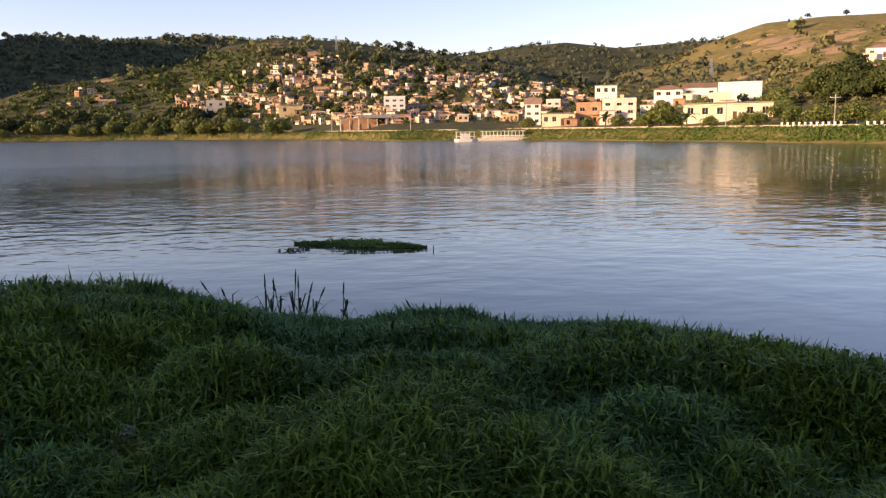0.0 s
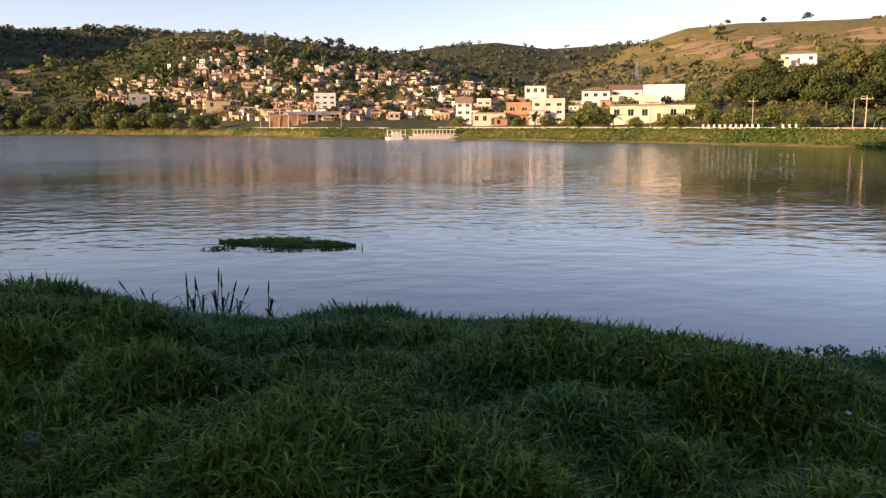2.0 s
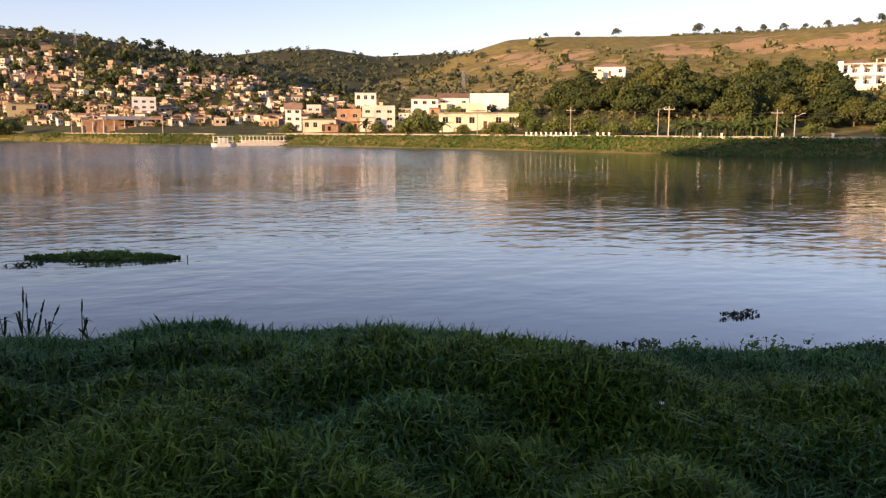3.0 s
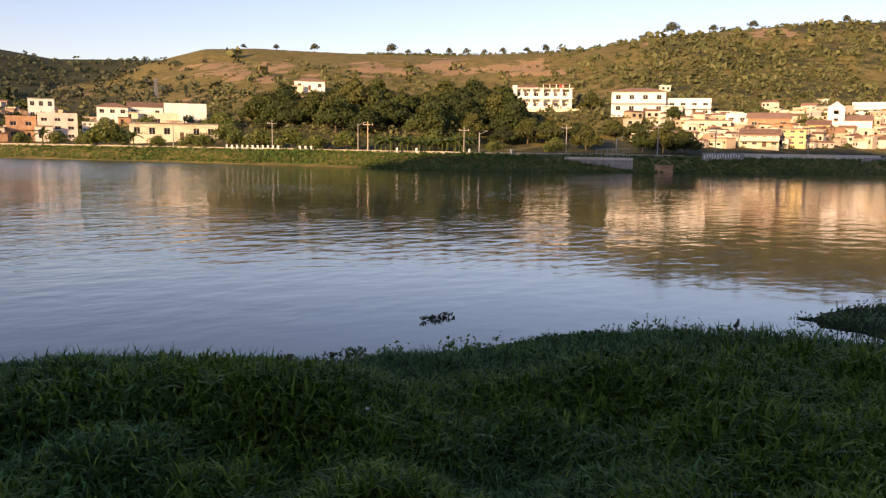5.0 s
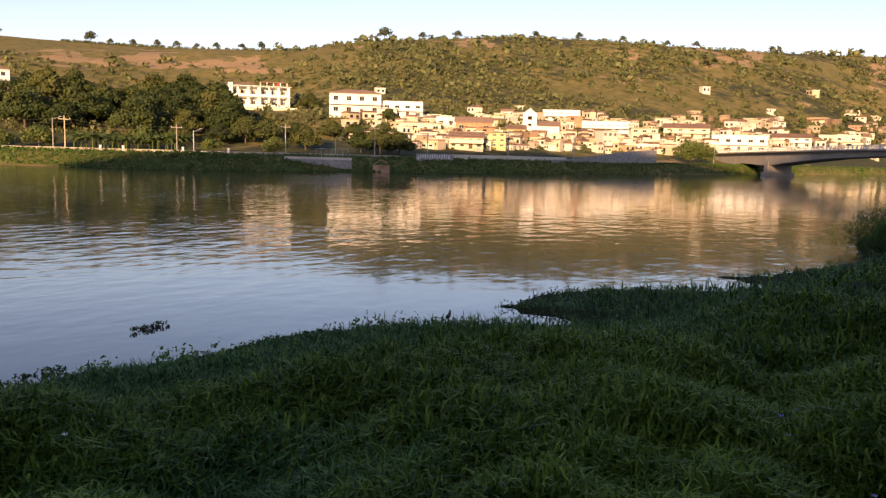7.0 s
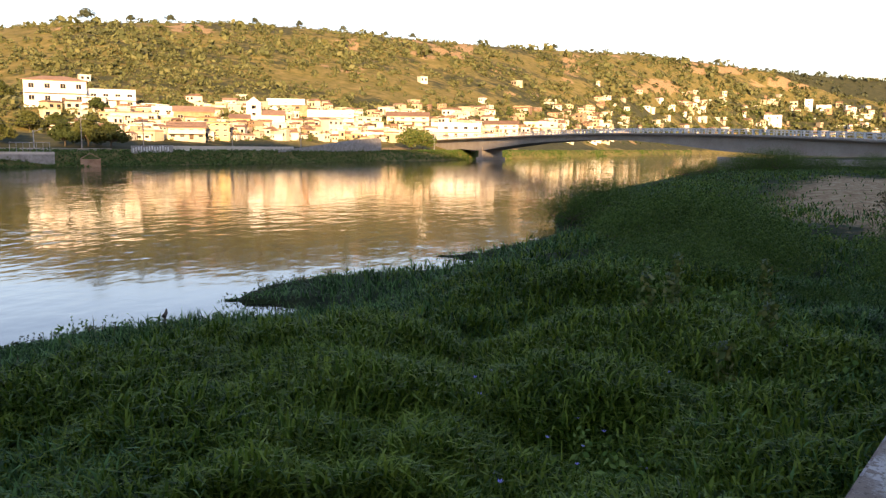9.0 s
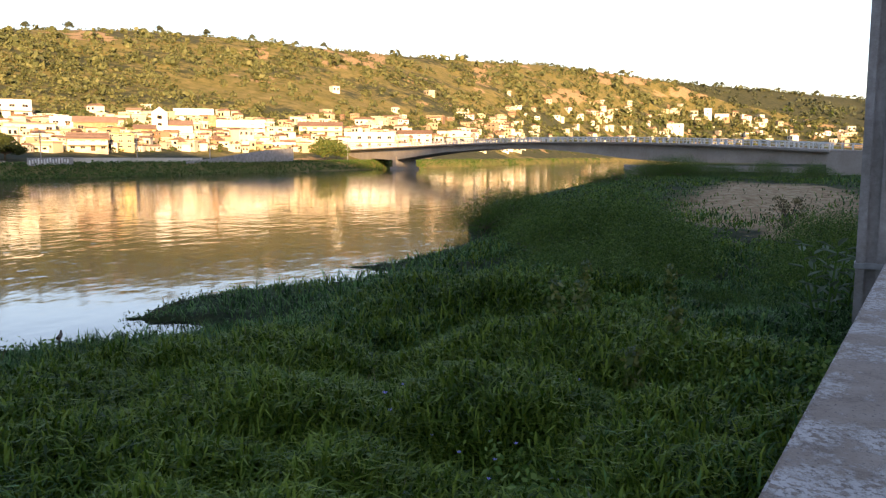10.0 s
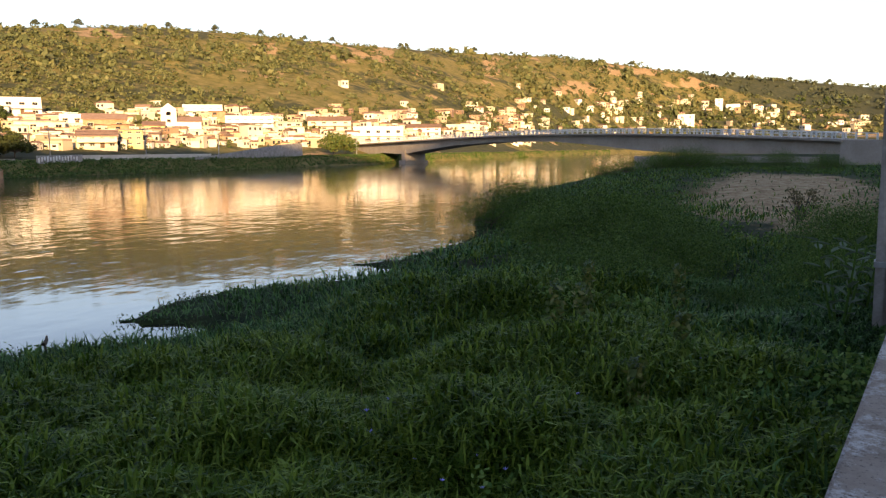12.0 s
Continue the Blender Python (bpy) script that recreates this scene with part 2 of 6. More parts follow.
def height(x, y):
    x, y = np.asarray(x, float), np.asarray(y, float)
    az, r = polar(x, y)
    # far side
    d = r - shore_r(az) - 3 * fbm(x, y, 30, 3, 1)
    bank = np.where(d < 0, np.maximum(-1.5, d * 0.3), 2.6 * smooth01(d / 10) + 0.5 * smooth01((d - 10) / 25))
    z = bank
    foot0 = shore_r(az) + 26
    for k, (azs, els, _, foot) in enumerate(HILLS):
        rc = crest_distance(k, az)
        zc = 4 + rc * np.tan(np.radians(np.interp(az, azs, els, left=0, right=0)))
        f0 = np.maximum(foot0, foot)
        u = (r - f0) / np.maximum(rc - f0, 50)
        rise = np.where(u < 1, 0.35 * smooth01(u) + 0.65 * np.clip(u, 0, 1) ** 1.15, 1 - 0.35 * smooth01((u - 1) * 1.2))
        gully = fbm(x, y, 120, 4, 3 + k) * 10 + np.abs(fbm(x, y, 45, 3, 9 + k)) * -5
        w = np.clip(u, 0, 1) * np.clip((1 - u) * 4, 0, 1)
        zz = 3.1 + (zc - 3.1) * rise + gully * w
        z = np.where((u > 0) & (zc > 5), np.maximum(z, zz), z)
    # near side
    n = near_depth(x, y)
    wall = (y + 1.14 + 0.649 * (x - 2.18)) * 0.839
    lumps = fbm(x, y, 1.5, 2, 24) * 0.20 + fbm(x, y, 3.4, 3, 21) * 0.34 + fbm(x, y, 9, 2, 22) * 0.15
    open_shore = smooth01((x - 8) / 5)
    rough_ground = 0.04 + (0.35 - 0.25 * open_shore) * smooth01(n / 2) + (0.55 + 0.25 * open_shore) * smooth01((n - 3.2) / (2.6 + 2.5 * open_shore)) + 0.35 * smooth01((n - 8) / 12) + lumps * smooth01((n - 3.0 * open_shore) / (1.5 + 4 * open_shore))
    rough_ground = rough_ground + 0.35 * np.exp(-(((x - 18) / 6) ** 2 + ((y + 1.0) / 2.4) ** 2))
    walkway = 2.4
    nz = np.where(n < 0, np.maximum(-1.5, n * 0.5), rough_ground)
    nz = np.where(wall < -0.15, walkway, nz)
    # unseen hill behind, its crest shaped so that it shades both banks
    side = x * -0.242 + y * 0.970
    back = -(x * 0.970 + y * 0.242)
    shade = smooth01((back - 60) / 120) * np.interp(side, [-900, -400, -60, 10, 42, 56, 75, 100, 130, 260], [60, 80, 88, 87, 80.5, 71, 65.5, 61, 40, 6])
    nz = np.maximum(nz, np.where(wall < -0.15, walkway + shade, -9))
    inland = (n > -4) | (r < 30)
    behind = (az > 130) | (az < -75)
    near_side = (inland & (r < 330)) | behind
    bed = np.where(n < 0, np.maximum(-1.5, n * 0.5), nz)
    out = np.where(near_side, np.where(behind & ~inland, np.maximum(z * 0 - 1.5, bed), bed), z)
    return np.where((r >= 330) & (n > -4) & ~behind, np.maximum(z, np.minimum(nz, 2.4)), out)


RAYS = np.geomspace(118, 2150, 560)
FAN = np.arange(-40, 130, 0.2)
FAN_Z = height(RAYS[None, :] * np.sin(np.radians(FAN))[:, None], RAYS[None, :] * np.cos(np.radians(FAN))[:, None])
FAN_T = (FAN_Z - 4) / RAYS[None, :]


def spot(az, el, start=0.0):
    """Where the line of sight at this azimuth and elevation meets the far ground: x, y, z and distance."""
    a = radians(az)
    row = FAN_T[int(round((az + 40) / 0.2))]
    ok = (RAYS > shore_r(az) + 4 + start) & (row >= math.tan(radians(el)))
    k = int(np.argmax(ok))
    r = float(RAYS[k]) if ok[k] else 2500.0
    x, y = r * math.sin(a), r * math.cos(a)
    return x, y, float(height(np.array([x]), np.array([y]))[0]), r


def spots(az, el, start=0.0):
    """The same for many lines of sight."""
    rows = FAN_T[np.round((az + 40) / 0.2).astype(int)]
    ok = (RAYS[None, :] > (shore_r(az) + 4 + start)[:, None]) & (rows >= np.tan(np.radians(el))[:, None])
    k = np.argmax(ok, 1)
    r = np.where(ok[np.arange(len(az)), k], RAYS[k], 2500.0)
    x, y = r * np.sin(np.radians(az)), r * np.cos(np.radians(az))
    return x, y, height(x, y), r


def ground_material():
    """Grass, woodland floor and bare earth by what grows there (the cover attribute)."""
    m = bpy.data.materials.new("hill_and_bank_soil")
    m.use_nodes = True
    nt = m.node_tree
    b = nt.nodes["Principled BSDF"]
    pos = nt.nodes.new("ShaderNodeNewGeometry").outputs["Position"]
    cover = nt.nodes.new("ShaderNodeVertexColor")
    cover.layer_name = "cover"
    sep = nt.nodes.new("ShaderNodeSeparateColor")
    nt.links.new(cover.outputs["Color"], sep.inputs["Color"])
    n1, n2, n3 = (tex(nt, k, 5, 0.65, pos).outputs["Fac"] for k in (0.03, 0.22, 1.6))
    lawn = ramp(nt, n2, [(0.3, (0.105, 0.095, 0.028)), (0.5, (0.18, 0.15, 0.05)), (0.7, (0.27, 0.20, 0.08))])
    wood = ramp(nt, n2, [(0.3, (0.040, 0.046, 0.024)), (0.6, (0.075, 0.076, 0.038)), (0.8, (0.12, 0.10, 0.05))])
    soil = ramp(nt, n3, [(0.3, (0.20, 0.11, 0.05)), (0.5, (0.35, 0.23, 0.12)), (0.7, (0.47, 0.35, 0.20))])
    def frayed(share, lo, hi, amount):
        """The share of a cover with a ragged, noisy edge."""
        k = nt.nodes.new("ShaderNodeMath")
        k.operation = "MULTIPLY_ADD"
        k.inputs[1].default_value = amount
        nt.links.new(n4, k.inputs[0])
        nt.links.new(share, k.inputs[2])
        step = nt.nodes.new("ShaderNodeMapRange")
        step.inputs["From Min"].default_value, step.inputs["From Max"].default_value = lo + amount / 2, hi + amount / 2
        nt.links.new(k.outputs[0], step.inputs["Value"])
        return step.outputs["Result"]

    n4 = tex(nt, 0.11, 7, 0.72, pos).outputs["Fac"]
    c = mixc(nt, frayed(sep.outputs["Green"], 0.38, 0.62, 1.3), wood, lawn)
    c = mixc(nt, frayed(sep.outputs["Red"], 0.50, 0.66, 2.6), c, soil)
    # bank soil near-black, with the shade between the blades put into its colour
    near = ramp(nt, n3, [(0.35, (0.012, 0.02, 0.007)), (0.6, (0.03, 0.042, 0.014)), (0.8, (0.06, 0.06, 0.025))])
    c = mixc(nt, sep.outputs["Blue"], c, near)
    nt.links.new(c, b.inputs["Base Color"])
    b.inputs["Roughness"].default_value = 0.95
    b.inputs["Specular IOR Level"].default_value = 0.1
    bp = nt.nodes.new("ShaderNodeBump")
    bp.inputs["Strength"].default_value, bp.inputs["Distance"].default_value = 0.5, 0.4
    nt.links.new(n2, bp.inputs["Height"])
    nt.links.new(bp.outputs["Normal"], b.inputs["Normal"])
    return m


# bare scars: azimuth, elevation, half widths in degrees
SCARS = [(67.3, 7.7, 1.1, 0.35), (78.0, 6.9, 0.7, 0.45), (83.2, 6.75, 1.2, 0.4), (85.9, 6.7, 0.7, 0.5), (93.6, 5.7, 0.5, 0.9), (103.5, 5.4, 2.5, 0.35), (99.5, 4.2, 1.2, 0.4), (33.5, 4.9, 2.0, 0.6), (40.5, 5.3, 2.2, 0.5), (45.5, 5.5, 2.5, 0.5), (51.0, 5.6, 2.2, 0.45), (30.5, 4.9, 1.4, 0.5), (107.5, 4.3, 1.5, 0.3)]


def cover_of(x, y, z):
    """Shares of bare earth, open grass and bank turf."""
    az, r = polar(x, y)
    el = np.degrees(np.arctan2(z - 4, r))
    wob = fbm(x, y, 40, 4, 31)
    soil = np.zeros_like(az)
    fray = fbm(x, y, 11, 4, 36)
    for a, e, da, de in SCARS:
        soil = np.maximum(soil, np.clip(1.5 - ((az - a) / da) ** 2 - ((el - e) / de) ** 2 + wob * 1.2 + fray * 3.2, 0, 1))
    soil = np.maximum(soil, np.clip(fbm(x, y, 26, 4, 33) * 3 - 0.9, 0, 0.75) * (r > 230))
    soil = np.where(r < 130, 0, soil)
    dirt = np.clip(1.4 - ((x * 0.927 - y * 0.375 - 62) / 31) ** 2 - ((x * 0.375 + y * 0.927 + 1.5) / 6.5) ** 2 + fbm(x, y, 6, 3, 8) * 0.6, 0, 1) * (r < 130)
    grass = np.clip(0.45 + wob * 1.6, 0, 1)
    hill = np.interp(az, [14, 20, 24, 55, 60, 130], [0.0, 0.5, 1.0, 1.0, 0.6, 0.6]) * np.interp(el, [2.5, 4.2], [0.4, 1])
    grass = np.clip(grass * 0.5 + hill * 0.7, 0, 1)
    grass = np.where(az < 14, np.clip(0.12 + wob, 0, 0.35), grass)
    d = r - shore_r(az)
    # earth and grass thinned so the far wooded slopes stay evenly dark
    soil = np.where(((az < 14) & (r > 600)) | (r > 1100), 0, soil)
    grass = np.where(((az < -3) & (r > 600)) | (r > 1100), grass * 0.2, grass)
    bank = (d > -3) & (d < 22) & (r > 118)
    grass = np.where(bank, 0.8, grass)
    soil = np.where(bank, 0, soil)
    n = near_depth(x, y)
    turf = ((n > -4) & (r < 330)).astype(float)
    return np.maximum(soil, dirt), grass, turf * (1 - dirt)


M_GROUND = ground_material()
M_CONCRETE = material("weathered_concrete", [(0.3, (0.16, 0.14, 0.12)), (0.55, (0.30, 0.27, 0.24)), (0.75, (0.42, 0.39, 0.36))], 1.2, 0.9, fine=9, bump=0.3)
def coping_material():
    """Brown-grey cement with flaked whitewash."""
    m = bpy.data.materials.new("flaking_whitewash")
    m.use_nodes = True
    nt = m.node_tree
    b = nt.nodes["Principled BSDF"]
    pos = nt.nodes.new("ShaderNodeNewGeometry").outputs["Position"]
    base = ramp(nt, tex(nt, 3.0, 8, 0.7, pos).outputs["Fac"], [(0.3, (0.15, 0.105, 0.075)), (0.5, (0.28, 0.215, 0.165)), (0.7, (0.38, 0.31, 0.25))])
    paint = ramp(nt, tex(nt, 2.2, 9, 0.75, pos).outputs["Fac"], [(0.46, (0, 0, 0)), (0.54, (1, 1, 1))])
    chips = ramp(nt, tex(nt, 26.0, 5, 0.7, pos).outputs["Fac"], [(0.42, (0, 0, 0)), (0.50, (0.8, 0.8, 0.8))])
    both = mixc(nt, 1.0, paint, chips, "MULTIPLY")
    c = mixc(nt, both, base, (0.56, 0.52, 0.48))
    pits = ramp(nt, tex(nt, 60.0, 3, 0.6, pos).outputs["Fac"], [(0.33, (0.35, 0.35, 0.35)), (0.42, (1, 1, 1))])
    nt.links.new(mixc(nt, 1.0, c, pits, "MULTIPLY"), b.inputs["Base Color"])
    b.inputs["Roughness"].default_value = 0.9
    bp = nt.nodes.new("ShaderNodeBump")
    bp.inputs["Strength"].default_value, bp.inputs["Distance"].default_value = 0.7, 0.01
    nt.links.new(both, bp.inputs["Height"])
    nt.links.new(bp.outputs["Normal"], b.inputs["Normal"])
    return m


M_COPING = coping_material()
M_BRIDGE = material("bridge_concrete", [(0.3, (0.26, 0.22, 0.18)), (0.6, (0.36, 0.31, 0.26)), (0.8, (0.42, 0.37, 0.32))], 0.25, 0.9, fine=10, bump=0.1)


def build_ground():
    az = np.radians(np.concatenate([np.arange(-180, -42, 4), np.arange(-42, 128, 0.4), np.arange(128, 180, 4)]))
    r = np.concatenate([[0.02, 0.3], np.geomspace(0.8, 120, 200), np.arange(121.5, 300, 1.6), np.geomspace(302, 1400, 190), np.geomspace(1420, 4600, 40)])
    A, R = np.meshgrid(az, r, indexing="ij")
    X, Y = R * np.sin(A), R * np.cos(A)
    Z = height(X, Y)
    na, nr = A.shape
    v = np.stack([X, Y, Z], -1).reshape(-1, 3)
    i = np.arange(na)[:, None]
    j = np.arange(nr - 1)[None, :]
    a, b = i * nr + j, ((i + 1) % na) * nr + j
    faces = np.stack([a, a + 1, b + 1, b], -1).reshape(-1, 4)
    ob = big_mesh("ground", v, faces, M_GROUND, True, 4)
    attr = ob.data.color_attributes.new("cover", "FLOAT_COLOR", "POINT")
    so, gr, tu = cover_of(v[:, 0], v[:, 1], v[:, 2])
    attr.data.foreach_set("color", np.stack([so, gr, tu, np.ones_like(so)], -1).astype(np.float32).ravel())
    return tagged(ob, "green and ochre hills and grassy river banks", "ground", kind="structure")


build_ground()
water = part("water", box(-1500, 2500, -600, 1500, -0.6, 0.0), M_WATER)
tagged(water, "calm rippled brown river water", "river", kind="structure")


# ---- parapet by the path ----
WALL_TURN = pose(2.193, -1.119, 0, 0, 0, -33.0)


def build_parapet():
    ob = thing("parapet", WALL_TURN, "low weathered grey concrete parapet with worn paint", "wall", kind="structure")
    part("wall", box(-30, 60, -0.34, -0.03, 0.5, 2.88), M_CONCRETE, ob)
    part("coping", box(-30, 60, -0.42, 0.0, 2.884, 3.0, bevel=0.015), M_COPING, ob, "rough coping with flaking paint")


build_parapet()


# ---- bridge ----
BRIDGE = [(121.5, -66.8), (299.5, 36.2)]


def bridge_z(s):
    return np.interp(s, [-0.15, 0, 0.12, 0.35, 0.6, 1.0, 1.2], [4.3, 5.0, 6.4, 7.5, 7.1, 5.7, 4.6])


def build_bridge():
    (x0, y0), (x1, y1) = BRIDGE
    L = math.hypot(x1 - x0, y1 - y0)
    turn = math.degrees(math.atan2(y1 - y0, x1 - x0))
    ob = thing("bridge", pose(x0, y0, 0, 0, 0, turn), "long arched concrete road bridge with white railing", "bridge")
    s = np.linspace(0, 1, 61)
    fine = np.linspace(0, 1, 61)
    zt = np.convolve(np.pad(bridge_z(s), 6, mode="reflect", reflect_type="odd"), np.ones(13) / 13, "valid")
    haunch = np.interp(s, [0, 0.06, 0.15, 0.21, 0.28, 0.35, 0.45, 0.55, 0.63, 0.69, 0.76, 0.775, 0.79, 1], [1.8, 2.4, 3.1, 2.9, 1.9, 1.25, 1.2, 1.7, 2.7, 3.6, 2.9, 2.9, 7.0, 7.0])

    def sweep(name, ya, yb, top, depth, parent, mat=M_BRIDGE, label=""):
        bm = bmesh.new()
        rings = []
        for k in range(len(s)):
            x = s[k] * L
            t, d = top[k], depth[k] if np.ndim(depth) else depth
            rings.append([bm.verts.new(c) for c in ((x, ya, t), (x, yb, t), (x, yb, t - d), (x, ya, t - d))])
        for p, q in zip(rings, rings[1:]):
            for i in range(4):
                bm.faces.new((p[i], p[(i + 1) % 4], q[(i + 1) % 4], q[i]))
        bm.faces.new(rings[0])
        bm.faces.new(rings[-1][::-1])
        bmesh.ops.recalc_face_normals(bm, faces=bm.faces)
        return part(name, bm, mat, parent, label)

    sweep("girder", 1.2, 7.8, zt - 0.35, haunch, ob)
    sweep("deck", 0.0, 9.0, zt, 0.34, ob)
    for y in (0.1, 8.7):
        sweep("rail", y, y + 0.18, zt + 1.0, 0.16, ob, M_RAIL)
        sweep("rail", y, y + 0.12, zt + 0.55, 0.10, ob, M_RAIL)
    post = None
    for k in range(0, 121):
        x = k / 120 * L
        z = float(np.interp(k / 120, s, zt))
        for y in (0.1, 8.7):
            if post is None:
                post = part("post", box(-0.12, 0.12, 0, 0.2, -0.02, 1.02), M_RAIL, ob)
                o = post
            else:
                o = new("post", post.data)
                o.parent = ob
            o.location = (x, y, z)
    px = 0.69 * L
    part("pier", add_box(box(px - 1.4, px + 1.4, 1.0, 8.0, -1.4, 4.2, bevel=0.3), px - 2.2, px + 2.2, 0.6, 8.4, -1.6, 0.9, bevel=0.1), M_BRIDGE, ob)
    part("abutment", box(-16, 0.5, 0.3, 8.7, -1.0, 4.9, bevel=0.1), M_BRIDGE, ob)
    part("abutment", box(L - 0.5, L + 24, 0.3, 8.7, -1.0, 5.2, bevel=0.1), M_BRIDGE, ob)
    part("wing_wall", box(3, 42, 9.3, 9.7, -0.5, 2.5, bevel=0.05), M_BRIDGE, ob)


M_RAIL = material("white_painted_rail", [(0.3, (0.5, 0.5, 0.48)), (0.7, (0.75, 0.74, 0.7))], 0.6, 0.7, bump=0)
build_bridge()


# ---- foliage ----
LEAF = [(0.25, (0.02, 0.035, 0.008)), (0.5, (0.055, 0.085, 0.018)), (0.75, (0.12, 0.14, 0.03))]
M_LEAF = material("tree_leaves", LEAF, 0.15, 0.7, fine=6, bump=0, spread=0.45, island=True, transl=0.2)
M_GROVE = material("grove_leaves", [(0.2, (0.02, 0.032, 0.008)), (0.5, (0.048, 0.068, 0.015)), (0.8, (0.10, 0.105, 0.025))], 0.25, 0.7, fine=6, bump=0, spread=0.5, transl=0.15)
M_SHRUB = material("hill_scrub", [(0.2, (0.045, 0.055, 0.020)), (0.5, (0.10, 0.112, 0.040)), (0.8, (0.19, 0.185, 0.075))], 0.03, 0.8, fine=8, bump=0, spread=0.45, island=True, transl=0.15)
# darker than the scrub; on turned-away slopes this tone also paints in their shade
M_FOREST = material("dark_forest", [(0.25, (0.036, 0.045, 0.029)), (0.5, (0.066, 0.080, 0.046)), (0.8, (0.105, 0.115, 0.060))], 0.02, 0.85, fine=8, bump=0, spread=0.4, island=True, transl=0.1)
M_BRIGHT = material("young_leaves", [(0.25, (0.05, 0.085, 0.015)), (0.5, (0.10, 0.14, 0.03)), (0.8, (0.20, 0.20, 0.05))], 0.3, 0.6, fine=6, bump=0, spread=0.5, island=True, transl=0.25)
M_BARK = material("bark", [(0.3, (0.05, 0.04, 0.03)), (0.7, (0.14, 0.11, 0.08))], 2.0, 0.9, bump=0.4, by="object")
RNG = np.random.default_rng(7)


def leaf_cloud(centres, radii, per, size, rng, flat=0.75, hollow=0.55):
    """Many single leaves or sprays in the outer part of overlapping round clumps: verts, quads."""
    c = np.repeat(np.asarray(centres, float), per, 0)
    rr = np.repeat(np.asarray(radii, float), per)
    d = rng.normal(size=(len(c), 3))
    d /= np.linalg.norm(d, axis=1, keepdims=True)
    rad = rr * (hollow + (1.05 - hollow) * rng.random(len(c)) ** 0.6)
    p = c + d * rad[:, None] * np.array([1, 1, flat])
    nrm = d + rng.normal(size=d.shape) * 0.55
    nrm /= np.linalg.norm(nrm, axis=1, keepdims=True)
    a = np.cross(nrm, rng.normal(size=d.shape))
    a /= np.linalg.norm(a, axis=1, keepdims=True)
    b = np.cross(nrm, a)
    s = size * (0.6 + 0.8 * rng.random(len(c)))[:, None] if np.isscalar(size) else np.repeat(size, per)[:, None] * (0.6 + 0.8 * rng.random(len(c)))[:, None]
    k = rng.uniform(0.45, 0.9, (len(c), 1))
    v = np.stack([p - a * s, p + b * s * k, p + a * s + nrm * s * 0.15, p - b * s * k], 1).reshape(-1, 3)
    return v, np.arange(len(v)).reshape(-1, 4)


def limb(bm, p0, p1, r0, r1, sides=6):
    p0, p1 = Vector(p0), Vector(p1)
    q = (p1 - p0).to_track_quat("Z", "Y")
    rings = []
    for p, r in ((p0, r0), ((p0 + p1) / 2 + Vector((r0, -r0, 0)) * 0.3, (r0 + r1) / 2), (p1, r1)):
        rings.append([bm.verts.new(p + q @ Vector((math.cos(a) * r, math.sin(a) * r, 0))) for a in (k * math.tau / sides for k in range(sides))])
    for u, w in zip(rings, rings[1:]):
        for i in range(sides):
            bm.faces.new((u[i], u[(i + 1) % sides], w[(i + 1) % sides], w[i]))
    bm.faces.new(rings[-1])


def make_tree(label, height_m, spread, m, seed, mat=None, leaves=900, size=0.4, trunk=0.35, clumps=9, name="tree", category="tree", group="", low=0.35, clump=(0.30, 0.46)):
    rng = np.random.default_rng(seed)
    ob = thing(name, m, label, category, group)
    bm = bmesh.new()
    top = height_m * trunk
    limb(bm, (0, 0, -0.6), (0, 0, top), 0.035 * height_m, 0.022 * height_m, 8)
    cs, rs = [], []
    for k in range(clumps):
        a = k * 2.4 + rng.uniform(-0.4, 0.4)
        f = math.sqrt((k + 0.4) / clumps)
        rad = spread * 0.62 * f
        z = height_m * (low + (0.82 - low) * (1 - f * 0.75) + rng.uniform(-0.07, 0.07))
        c = (rad * math.cos(a), rad * math.sin(a), z)
        limb(bm, (0, 0, top * rng.uniform(0.75, 1.0)), c, 0.014 * height_m, 0.005 * height_m, 5)
        cs.append(c)
        rs.append(spread * rng.uniform(*clump))
    cs.append((0, 0, height_m * 0.78))
    rs.append(spread * clump[1] * 0.92)
    part("trunk", bm, M_BARK, ob)
    v, f = leaf_cloud(cs, rs, leaves // len(cs), size, rng)
    v[:, 2] = np.maximum(v[:, 2], 0.15)
    crown = big_mesh("crown", v, f, mat or M_LEAF, False, 4)
    crown.parent = ob
    return ob


def near_copy(proto, x, y, z, scale, turn):
    ob = copy_thing(proto, pose(x, y, z, 0, 0, turn))
    ob.matrix_basis = pose(x, y, z, 0, 0, turn) @ Matrix.Diagonal((scale, scale, scale * random.uniform(0.9, 1.12), 1))
    return ob


